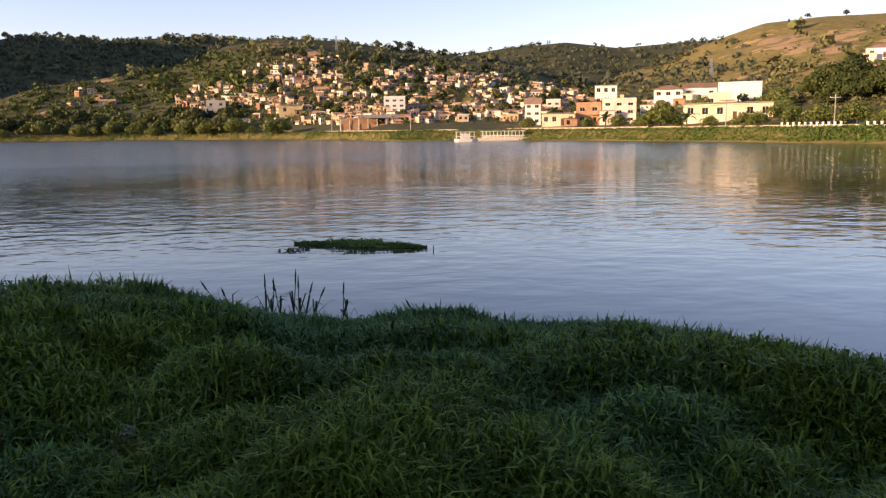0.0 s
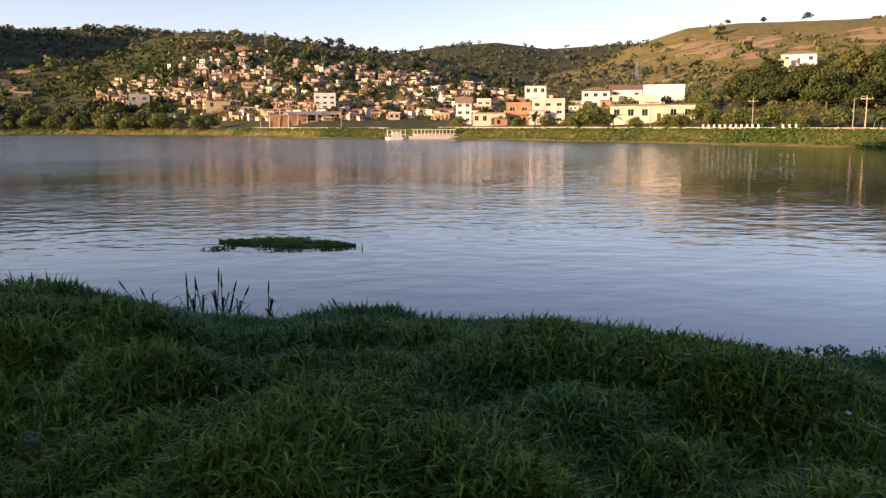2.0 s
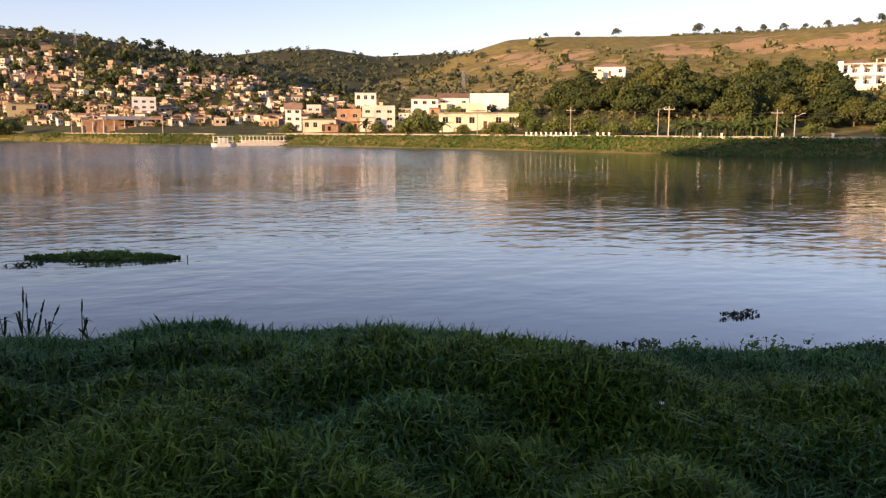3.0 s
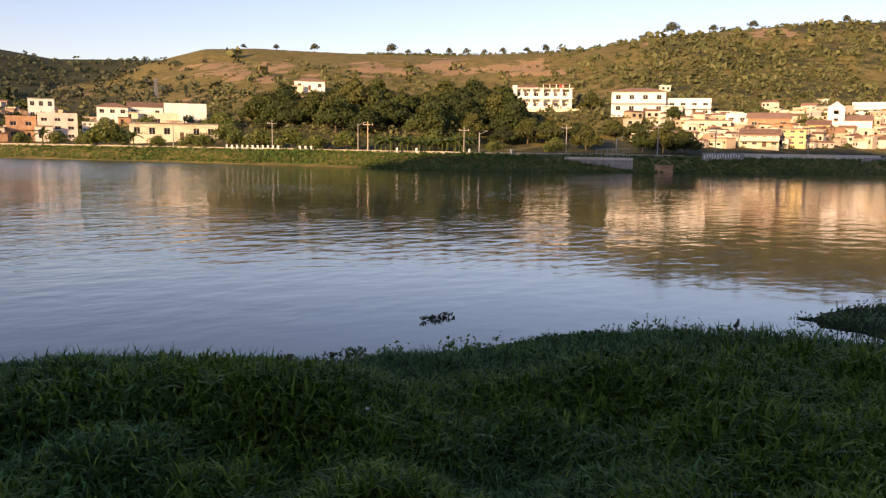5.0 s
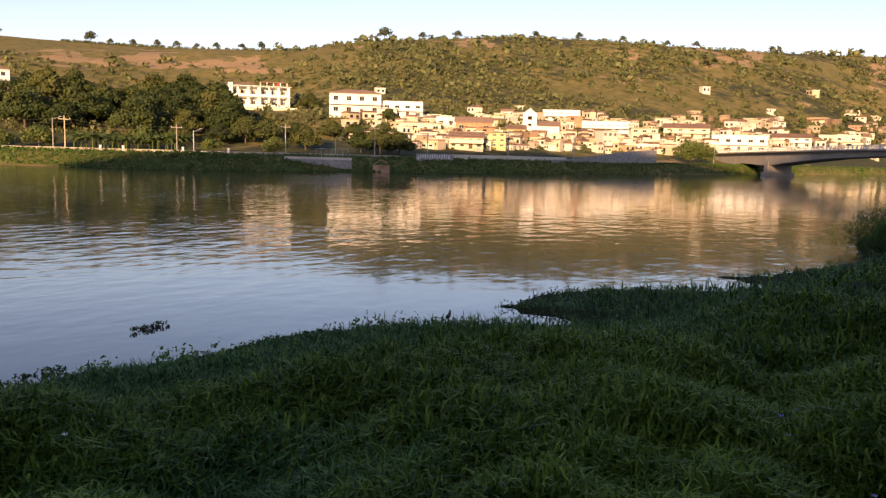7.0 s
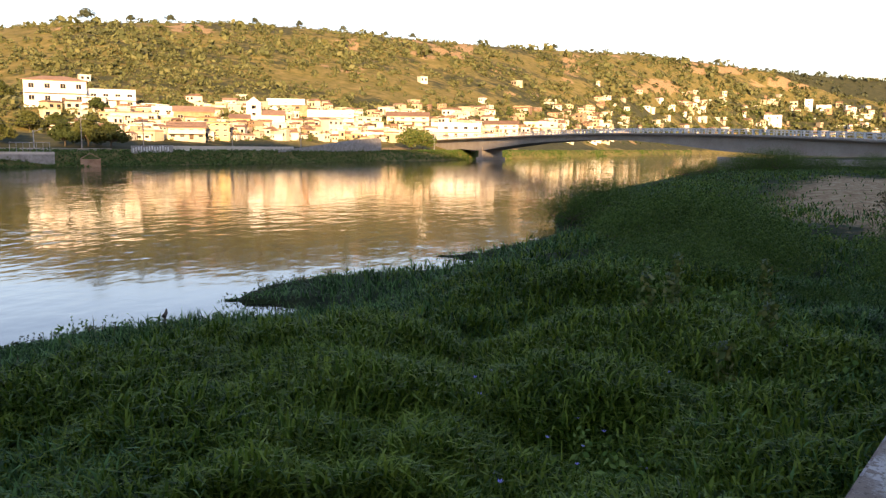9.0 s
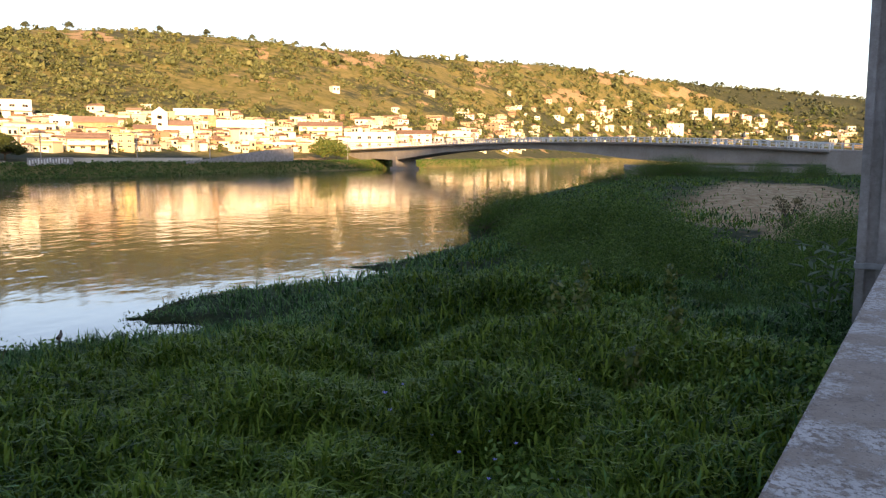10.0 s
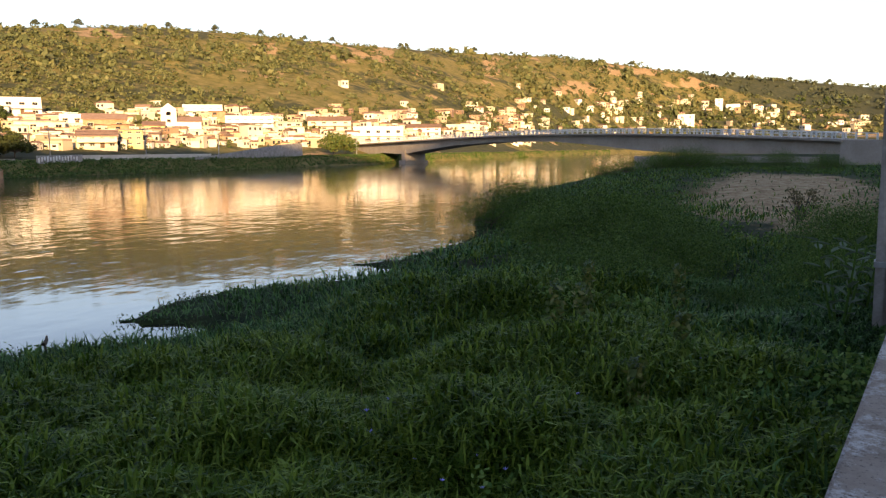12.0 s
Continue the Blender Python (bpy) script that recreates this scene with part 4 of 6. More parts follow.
# houses spread over the slopes
PROTOS = []
for k, (w, d, h, st, co, rf) in enumerate([(8, 6, 3.2, 1, 3, "gable"), (6, 6, 5.6, 2, 2, "flat"), (9, 6, 3.0, 1, 3, "slab"), (5.5, 5, 3.0, 1, 2, "flat"), (7, 6, 5.8, 2, 3, "slab"), (5, 5, 4.8, 2, 2, "gable"), (10, 6, 3.4, 1, 4, "flat")]):
    PROTOS.append((w, d, h, st, co, rf))
KINDS = ["one-storey hillside house with a tiled gable roof", "two-storey flat-roofed hillside house", "low slab-roofed hillside house", "small flat-roofed hillside house", "two-storey slab-roofed hillside house", "narrow two-storey house with a tiled roof", "wide low flat-roofed hillside house"]


def scatter_houses(count, az0, az1, low, high, seed, group, gap, small=1.0):
    rng = np.random.default_rng(seed)
    made, taken, tries = {}, [], 0
    while len(taken) < count and tries < count * 30:
        tries += 1
        a = rng.uniform(az0, az1)
        lo, hi = low(a), high(a)
        if hi <= lo:
            continue
        e = lo + (hi - lo) * rng.random() ** 1.15
        if float(fbm(np.array([a * 40.0]), np.array([e * 110.0]), 70, 3, seed)[0]) < -0.22:
            continue
        if any(abs(a - b) < gap and abs(e - f) < gap * 0.55 for b, f in taken):
            continue
        if any(q[0] - 0.3 < a < q[1] + 0.3 and q[2] - 0.35 < e < q[3] for q in LANDMARKS) or (49.8 < a < 54.5 and e < 4.4):
            continue
        taken.append((a, e))
        m, r = facing(a, e, rng.uniform(-62, 62), 14)
        k = int(rng.integers(len(PROTOS)))
        size = float(np.clip(rng.lognormal(-0.08, 0.28), 0.55, 1.5)) * small
        if k not in made:
            made[k] = house(m, *PROTOS[k][:2], *PROTOS[k][2:6], M_HOUSE, KINDS[k], group=group)
            made[k].matrix_basis = m @ Matrix.Diagonal((size * rng.uniform(0.8, 1.35), size, size * rng.uniform(0.8, 1.2), 1))
        else:
            o = copy_thing(made[k], m)
            o.matrix_basis = m @ Matrix.Diagonal((size * rng.uniform(0.8, 1.35), size, size * rng.uniform(0.8, 1.2), 1))


def line(xs, ys):
    return lambda a: float(np.interp(a, xs, ys, left=-9, right=-9))


scatter_houses(165, -12, 22, line([-12, 22], [0.55, 0.5]), line([-12, -8, -5, -1.5, 1, 4, 8, 12, 16, 19, 22], [2.6, 3.4, 4.6, 5.3, 4.2, 4.1, 4.1, 3.3, 2.3, 1.6, 1.2]), 3, "houses on the town hill", 0.36, 0.42)
scatter_houses(9, -18.5, -15, line([-19, -15], [1.6, 1.6]), line([-18.5, -17, -15], [2.1, 2.7, 2.2]), 4, "houses on the spur", 0.4, 0.55)
scatter_houses(50, 62, 98, line([62, 98], [0.9, 0.7]), line([62, 66, 72, 80, 90, 98], [1.9, 2.3, 2.9, 2.9, 2.7, 2.6]), 5, "houses at the foot of the long hill", 0.5, 0.5)
scatter_houses(24, 63, 82, line([63, 82], [0.2, 0.3]), line([63, 82], [0.8, 0.9]), 12, "street houses behind the bank wall", 0.5, 0.5)
scatter_houses(42, 90, 118, line([90, 118], [1.0, 0.9]), line([90, 95, 99, 105, 112, 118], [2.6, 3.2, 4.0, 3.6, 2.7, 1.9]), 6, "houses beyond the bridge", 0.4, 0.6)


def far_houses():
    """The many more small houses of the town, too far and small to tell apart."""
    rng = np.random.default_rng(91)
    unit = np.array([(x, y, z) for x in (0, 1) for y in (0, 1) for z in (0, 1)], float)
    quads = np.array([(0, 1, 3, 2), (4, 6, 7, 5), (0, 4, 5, 1), (2, 3, 7, 6), (0, 2, 6, 4), (1, 5, 7, 3)])
    bodies_left, bodies_right, roofs, holes = [], [], [], []

    def block(store, m, lo, hi, peak=0.0):
        v = np.array(lo) + unit * (np.array(hi) - np.array(lo))
        if peak:
            v[[1, 5], 1], v[[3, 7], 1] = (lo[1] + hi[1]) / 2 - 0.05, (lo[1] + hi[1]) / 2 + 0.05
            v[[1, 3, 5, 7], 2] += peak
        mm = np.array(m)
        store.append(v @ mm[:3, :3].T + mm[:3, 3])

    for turn in range(2100):
        town = rng.random() < 0.5
        bodies = bodies_left if town else bodies_right
        if town:
            a = rng.uniform(-11.5, 20)
            hi = float(np.interp(a, [-12, -8, -5, -1.5, 1, 4, 8, 12, 16, 20], [2.4, 3.2, 4.4, 5.2, 4.2, 4.1, 4.1, 3.2, 2.2, 1.5]))
        else:
            a = rng.uniform(58, 118) if turn % 2 else rng.uniform(62, 96)
            hi = float(np.interp(a, [58, 66, 72, 80, 90, 99, 105, 112, 118], [2.6, 2.2, 2.6, 2.6, 2.5, 3.9, 3.5, 2.6, 1.9]))
            if rng.random() < 0.02:
                hi = 4.6
        e = 0.25 + (hi - 0.25) * rng.random() ** 1.2
        if float(fbm(np.array([a * 40.0]), np.array([e * 110.0]), 60, 3, 4)[0]) < -0.15:
            continue
        m, r = facing(a, e, rng.uniform(-62, 62), 16)
        k = float(np.interp(r, [180, 300, 600, 1000], [0.55, 0.75, 0.95, 1.5])) * (1.0 if town else 1.25)
        w, d, h = k * rng.uniform(1.8, 5.6), k * rng.uniform(1.8, 4.2), k * rng.uniform(1.2, 3.2)
        block(bodies, m, (-w / 2, -d / 2, -2), (w / 2, d / 2, h))
        if rng.random() < 0.35:
            block(roofs, m, (-w / 2 - 0.25, -d / 2 - 0.3, h + 0.01), (w / 2 + 0.25, d / 2 + 0.3, h + 0.1), rng.uniform(0.5, 0.9) * k)
        else:
            block(bodies, m, (-w / 2 - 0.2, -d / 2 - 0.2, h + 0.01), (w / 2 + 0.2, d / 2 + 0.2, h + 0.2))
        for sx in (-0.25, 0.25):
            block(holes, m, (sx * w - 0.12 * w, -d / 2 - 0.03, h * 0.35), (sx * w + 0.12 * w, -d / 2 + 0.1, h * 0.75))
    ob = tagged(new("distant_houses"), "hundreds of small pale and brick houses on slopes", "houses", kind="stuff")
    for name, store, mat in (("walls", bodies_left, M_FARHOUSE), ("walls", bodies_right, M_FARWHITE), ("roofs", roofs, M_TILE), ("windows", holes, M_GLASS)):
        f = (np.arange(len(store))[:, None, None] * 8 + quads[None]).reshape(-1, 4)
        o = big_mesh(name, np.concatenate(store), f, mat, False, 4)
        o.parent = ob
        tagged(o, kind="stuff")


M_FARHOUSE = material("mixed_house_paint", WALLS, 0.05, 0.85, fine=20, bump=0, spread=0.9, island=True)
M_FARWHITE = material("pale_house_paint", [(0.1, (0.62, 0.54, 0.40)), (0.25, (0.76, 0.72, 0.62)), (0.42, (0.40, 0.28, 0.17)), (0.58, (0.70, 0.60, 0.42)), (0.72, (0.80, 0.77, 0.69)), (0.9, (0.50, 0.40, 0.27))], 0.05, 0.85, fine=20, bump=0, spread=0.9, island=True)
far_houses()


# ---- far bank: walls, ramp, poles, boat, trees ----
M_PALE = material("pale_lime_washed_wall", [(0.3, (0.45, 0.38, 0.29)), (0.55, (0.60, 0.53, 0.43)), (0.8, (0.70, 0.64, 0.55))], 0.25, 0.9, fine=9, bump=0.1)
M_QUAY = material("stained_pale_wall", [(0.3, (0.14, 0.11, 0.08)), (0.5, (0.34, 0.28, 0.21)), (0.75, (0.56, 0.49, 0.40))], 0.12, 0.9, fine=7, bump=0.1)
M_POLE = material("yellowed_concrete_pole", [(0.3, (0.42, 0.33, 0.20)), (0.7, (0.58, 0.48, 0.32))], 0.8, 0.8, bump=0.1)
M_STEEL = material("galvanised_steel", [(0.3, (0.25, 0.25, 0.25)), (0.7, (0.42, 0.42, 0.42))], 1.0, 0.5, metal=0.6, bump=0)
M_CABLE = material("black_cable", [(0.3, (0.03, 0.03, 0.03)), (0.7, (0.06, 0.06, 0.06))], 1.0, 0.6, bump=0)


def ring(az, d):
    """A point d metres behind the far waterline."""
    r = float(shore_r(az)) + d
    x, y = r * math.sin(radians(az)), r * math.cos(radians(az))
    return x, y, float(height(np.array([x]), np.array([y]))[0])


def bank_wall(name, a0, a1, d, h, mat, label, thick=0.3, step=0.6, drop=0.8, rise=None):
    n = max(2, int((a1 - a0) / step) + 1)
    bm = bmesh.new()
    rings = []
    base = None
    for k in range(n):
        a = a0 + (a1 - a0) * k / (n - 1)
        x, y, z = ring(a, d)
        base = z if base is None else base * 0.6 + z * 0.4
        top = base + (h if rise is None else h + (rise - h) * smooth01(k / (n - 1)))
        ux, uy = math.sin(radians(a)), math.cos(radians(a))
        rings.append([bm.verts.new(c) for c in ((x, y, z - drop), (x, y, top), (x + ux * thick, y + uy * thick, top), (x + ux * thick, y + uy * thick, z - drop))])
    for p, q in zip(rings, rings[1:]):
        for i in range(4):
            bm.faces.new((p[i], p[(i + 1) % 4], q[(i + 1) % 4], q[i]))
    bm.faces.new(rings[0])
    bm.faces.new(rings[-1])
    bmesh.ops.recalc_face_normals(bm, faces=bm.faces)
    return tagged(part(name, bm, mat), label, "wall", kind="structure")


bank_wall("wall_quay", 35, 62, 13, 0.5, M_QUAY, "long low pale wall along the far bank")
bank_wall("wall_river_houses", 11.5, 23.5, 14, 0.55, M_QUAY, "cream garden wall along the far bank")
bank_wall("wall_hall", 23.6, 34.5, 15, 0.5, M_QUAY, "low pale wall behind the white posts")
bank_wall("wall_shed", -1.6, 8, 13, 0.45, M_QUAY, "pale boundary wall by the shed")
bank_wall("wall_street", 65, 74, 14, 1.0, M_PALE, "pale street wall over the bank")
bank_wall("wall_ramp", 72.9, 80.2, 9, 0.6, M_CONCRETE, "grey concrete wall of a rising ramp", thick=7, rise=3.6, drop=1.6)
bank_wall("wall_graffiti", 63.2, 65.9, 8, 1.5, M_CONCRETE, "grey wall with painted scrawls")
# painted scrawls as plain bars
for k in range(14):
    a = 63.35 + k * 0.17
    x, y, z = ring(a, 7.95)
    b = part("painted_bar", box(-0.16, 0.16, -0.03, 0, 0.2 + (k * 37 % 5) * 0.1, 1.1 + (k * 53 % 4) * 0.08), M_WHITE)
    b.matrix_basis = pose(x, y, z, 0, 0, -a)
    tagged(b, "white painted bar of scrawl on wall", "graffiti", "painted scrawls")

post_proto = None
for a in [29.9, 30.25, 30.6, 30.95, 31.3, 31.65, 32.0, 32.35, 32.7, 33.05, 33.4, 34.9, 35.3, 35.7, 41.8, 43.2, 47.0, 50.0]:
    x, y, z = ring(a, 11.5)
    if post_proto is None:
        post_proto = thing("bollard", pose(x, y, z, 0, 0, -a), "short white square post on the bank", "post", "white posts on the bank")
        part("shaft", box(-0.2, 0.2, -0.2, 0.2, -0.5, 0.95, bevel=0.03), M_WHITE, post_proto)
        part("cap", box(-0.26, 0.26, -0.26, 0.26, 0.954, 1.08, bevel=0.03), M_WHITE, post_proto)
    else:
        copy_thing(post_proto, pose(x, y, z, 0, 0, -a))


def pole(az, d, h, label, mat=M_CONCRETE, lamp=False, r=0.1):
    x, y, z = ring(az, d)
    ob = thing("utility_pole", pose(x, y, z, 0, 0, -az), label, "pole", "poles on the far bank")
    bm = bmesh.new()
    limb(bm, (0, 0, -1), (0, 0, h), r * 1.3, r * 0.8, 8)
    part("shaft", bm, mat, ob)
    if lamp:
        bm = bmesh.new()
        limb(bm, (0, 0, h - 0.3), (1.3, 0, h + 0.25), 0.05, 0.04, 5)
        arm = part("arm", bm, M_STEEL, ob)
        part("lamp_head", box(1.0, 1.6, -0.12, 0.12, h + 0.2, h + 0.32, bevel=0.03), M_STEEL, arm)
    else:
        part("crossarm", box(-1.0, 1.0, -0.07, 0.07, h - 0.7, h - 0.55, bevel=0.02), mat, ob)
        for k in (-0.85, 0, 0.85):
            part("insulator", box(k - 0.05, k + 0.05, -0.05, 0.05, h - 0.546, h - 0.36, bevel=0.02), M_FRAME, ob)
    return (x, y, z + h - 0.5)


tops = [pole(a, d, h, "slim concrete power pole on the bank", M_POLE if a == 39.7 else M_CONCRETE) for a, d, h in ((21.5, 16, 6.5), (26.4, 16, 6.2), (33.0, 16, 6.2), (39.7, 12, 6.0), (46.6, 13, 5.2), (53.9, 15, 6.0), (60.2, 16, 6.5), (64.0, 16, 6.5), (69.8, 16, 7.0))]
for a, d, h in ((39.0, 14, 5.6), (47.7, 12, 4.2), (57.4, 12, 3.6), (-1.0, 12, 6), (4.6, 12, 6), (84.0, 16, 7), (74.5, 20, 7)):
    pole(a, d, h, "thin lamp post beside the bank wall", M_STEEL if d != 14 else M_CONCRETE, lamp=True, r=0.1)
for p, q in zip(tops, tops[1:]):
    for k in (0, 0.55):
        bm = bmesh.new()
        pts = [Vector(p).lerp(Vector(q), t / 8) - Vector((0, 0, 0.6 * math.sin(math.pi * t / 8) + k)) for t in range(9)]
        side = (Vector(q) - Vector(p)).cross(Vector((0, 0, 1))).normalized() * 0.025
        rings = [[bm.verts.new(c + o) for o in (side, Vector((0, 0, 0.025)), -side, Vector((0, 0, -0.025)))] for c in pts]
        for u, w in zip(rings, rings[1:]):
            for i in range(4):
                bm.faces.new((u[i], u[(i + 1) % 4], w[(i + 1) % 4], w[i]))
        tagged(part("power_cable", bm, M_CABLE), "thin sagging power cable between two poles", "cable", "cables along the bank")


def mast(az, el0, el1, label):
    x, y, z, r = spot(az, el0)
    h = r * (math.tan(radians(el1)) - math.tan(radians(el0)))
    ob = thing("lattice_mast", pose(x, y, z), label, "mast", "lattice masts")
    b = h * 0.09
    for sx in (-1, 1):
        for sy in (-1, 1):
            bm = bmesh.new()
            limb(bm, (sx * b, sy * b, -1), (sx * b * 0.25, sy * b * 0.25, h), 0.16, 0.12, 4)
            part("leg", bm, M_STEEL, ob)
    for k in range(7):
        z0, z1 = h * k / 7, h * (k + 1) / 7
        f0, f1 = 1 - 0.75 * k / 7, 1 - 0.75 * (k + 1) / 7
        for s in (-1, 1):
            for t in (-1, 1):
                bm = bmesh.new()
                limb(bm, (t * b * f0, s * b * f0, z0), (-t * b * f1, s * b * f1, z1), 0.08, 0.08, 4)
                part("brace", bm, M_STEEL, ob)
    for k in (0.72, 0.85, 0.96):
        part("crossarm", box(-b * 1.3, b * 1.3, -0.1, 0.1, h * k, h * k + 0.2), M_STEEL, ob)


mast(25.4, 2.8, 4.2, "grey steel lattice power mast on the slope")
mast(-0.45, 5.4, 6.35, "thin steel lattice mast on the hilltop")

# open shed with a white gable
m, w, h, r = by_angle(-0.4, 4.2, 0.05, 0.62, 9, 0)
sd = thing("riverside_shed", m, "dark open riverside shed with a pale gabled porch", "shed")
for k in range(8):
    x = -w / 2 + 0.3 + k * (w - 0.6) / 7
    part("post", box(x - 0.12, x + 0.12, -4.4, -4.15, -1.5, h), M_WHITE, sd)
part("back_wall", box(-w / 2, w / 2, 2.5, 2.8, -1.5, h), M_BRICKRAW, sd)
part("roof", gable(w * 0.7, 9, h + 0.01, 1.0), M_SLAB, sd).location.x = w * 0.15
part("porch_roof", gable(4.5, w * 0.32, h + 0.06, 1.1, 0.3), M_WHITE, sd, "pale porch gable").matrix_basis = pose(-w * 0.34, -3.2, 0.1, 0, 0, 90)
part("low_wall", box(-w / 2, w / 2, -4.14, -4.0, -1.5, 0.8), M_BRICKRAW, sd)

# boat and landing stage
def stage(az0, az1, el, label, name, boat):
    r = -4 / math.tan(radians(el))
    a = (az0 + az1) / 2
    w = r * radians(az1 - az0)
    ob = thing(name, pose(r * math.sin(radians(a)), r * math.cos(radians(a)), 0, 0, 0, -a + (4 if boat else -3)), label, "boat" if boat else "landing stage")
    bm = bmesh.new()
    prof = [(-0.5, 0.35), (-0.46, 0.9), (-0.3, 1.25), (0.3, 1.25), (0.46, 0.95), (0.5, 0.4)] if boat else [(-0.5, 2.2), (0.5, 2.2)]
    rows = []
    for f, y in prof:
        rows.append([bm.verts.new(c) for c in ((f * w, -y, 0.75), (f * w * 0.94, -y * 0.8, -0.35), (f * w * 0.94, y * 0.8, -0.35), (f * w, y, 0.75))])
    for p, q in zip(rows, rows[1:]):
        for i in range(4):
            bm.faces.new((p[i], p[(i + 1) % 4], q[(i + 1) % 4], q[i]))
    bm.faces.new(rows[0])
    bm.faces.new(rows[-1])
    bmesh.ops.recalc_face_normals(bm, faces=bm.faces)
    part("hull", bm, M_WHITE if boat else M_FRAME, ob)
    n = 5 if boat else 12
    for k in range(n):
        x = (-0.4 + 0.8 * k / (n - 1)) * w
        for y in (-1.0, 1.0):
            part("post", box(x - 0.05, x + 0.05, y - 0.05, y + 0.05, 0.754, 2.45), M_WHITE, ob)
    part("roof", box(-0.44 * w, 0.44 * w, -1.3, 1.3, 2.454, 2.56, bevel=0.03), M_WHITE, ob)
    part("railing", box(-0.44 * w, 0.44 * w, -1.12, -1.07, 1.25, 1.4), M_WHITE, ob)
    if boat:
        part("cabin", box(-0.15 * w, 0.2 * w, -0.8, 0.8, 0.754, 2.1, bevel=0.05), M_WHITE, ob)
    else:
        part("bench", box(-0.4 * w, 0.4 * w, -0.3, 0.3, 0.754, 1.15), M_PALE, ob)
    return ob


stage(7.7, 9.3, -1.12, "white passenger boat with a flat canopy", "passenger_boat", True)
stage(9.4, 13.0, -1.06, "long pale landing stage with a canopy", "landing_stage", False)

# landing platform and drain outlet
x, y, z = ring(56.2, 6)
pf = thing("landing_platform", pose(x, y, z, 0, 0, -56.2), "concrete landing platform with a railing", "platform")
part("slab", box(-6.2, 6.2, -1.5, 3, -1.5, 0.35, bevel=0.05), M_CONCRETE, pf)
part("kerb", box(-6.2, 6.2, -1.5, -1.2, 0.354, 0.8), M_PALE, pf)
for k in range(7):
    part("post", box(-0.5 + k, -0.42 + k, -1.1, -1.02, 0.354, 2.3), M_STEEL, pf)
part("rail", box(-0.5, 5.6, -1.12, -1.0, 2.304, 2.4), M_STEEL, pf)
x, y, z = ring(60.7, 1.5)
kn = thing("drain_outlet", pose(x, y, z, 0, 0, -60.7), "brown brick storm drain outlet at the waterline", "drain")
part("headwall", open_front(3.2, 2.0, 1.2, [(0.2, 0.55, 0.6, 0.45)], 0.3), M_BRICKRAW, kn)
part("capping", gable(2.0, 3.2, 1.21, 1.0, 0.1, 0.1), M_BRICKRAW, kn).matrix_basis = pose(0, 0, 0, 0, 0, 90)

# trees on the far side
oak = make_tree("dark green broad-crowned tree in the grove", 9, 7.5, pose(*ring(44, 40)), 21, M_GROVE, 3200, 0.34, 0.3, 19, group="grove on the knoll", low=0.22, clump=(0.19, 0.31))
rng = np.random.default_rng(77)
for k in range(52):
    a = rng.uniform(31.5, 50.3)
    e = rng.uniform(0.55, 2.9) if a > 36 else rng.uniform(0.9, 2.2)
    x, y, z, r = spot(a, e, 28 if a > 39 else 16)
    near_copy(oak, x, y, z - 0.3, rng.uniform(0.6, 1.02), rng.uniform(0, 360))
for a, e, s in ((55.3, -0.1, 0.62), (59.2, -0.2, 0.6), (60.6, -0.2, 0.75), (62.0, -0.25, 0.7), (51.2, 0.25, 0.72), (52.6, 0.3, 0.7), (54.6, 0.6, 0.5), (57.2, 0.8, 0.55), (58.8, 0.9, 0.5), (46.8, 0.2, 0.5), (49.4, 0.15, 0.6), (61.2, 2.0, 0.6), (55.6, 2.7, 0.7)):
    x, y, z, r = spot(a, e)
    near_copy(oak, x, y, z - 0.3, s, a * 31)
young = make_tree("sunlit yellow-green garden tree on the bank", 6, 5.5, pose(*ring(22.3, 15)), 23, M_BRIGHT, 1500, 0.32, 0.3, 10, group="garden trees by the river", low=0.25)
for a, d, s in ((19.3, 15, 0.6), (20.9, 16, 0.5), (21.6, 15, 0.8), (23.0, 17, 0.7), (25.4, 14, 0.45), (27.6, 14, 0.6), (28.4, 15, 0.55), (30.5, 22, 0.6), (32.2, 22, 0.7), (34.3, 20, 0.75), (36.0, 18, 0.6), (13.0, 15, 0.55), (17.2, 15, 0.5), (82.4, 22, 1.1), (83.2, 24, 1.0), (38.2, 20, 0.7), (44.5, 24, 0.7), (30.0, 35, 0.9), (29.6, 60, 1.1), (24.8, 60, 0.9), (48.8, 20, 0.5), (53.2, 17, 0.6)):
    near_copy(young, *ring(a, d), s, a * 53)
# trees along the left bank and between the houses
elm = make_tree("dark green tree between the hillside houses", 9, 7.0, pose(*ring(-8, 30)), 25, M_GROVE, 640, 0.8, 0.3, 7, group="trees in the town", low=0.2)
for k in range(74):
    a = rng.uniform(-27, -7)
    near_copy(elm, *ring(a, rng.uniform(8, 60)), rng.uniform(0.55, 1.0), k * 41)
for k in range(90):
    a = rng.uniform(-12, 21)
    e = rng.uniform(0.3, float(np.interp(a, [-11, -4, 0, 8, 14, 21], [2.4, 4.6, 5.2, 4.2, 3.2, 1.4])))
    x, y, z, r = spot(a, e, 6)
    near_copy(elm, x, y, z - 0.3, rng.uniform(0.4, 0.8) * np.interp(r, [200, 500], [0.6, 0.9]), k * 97)


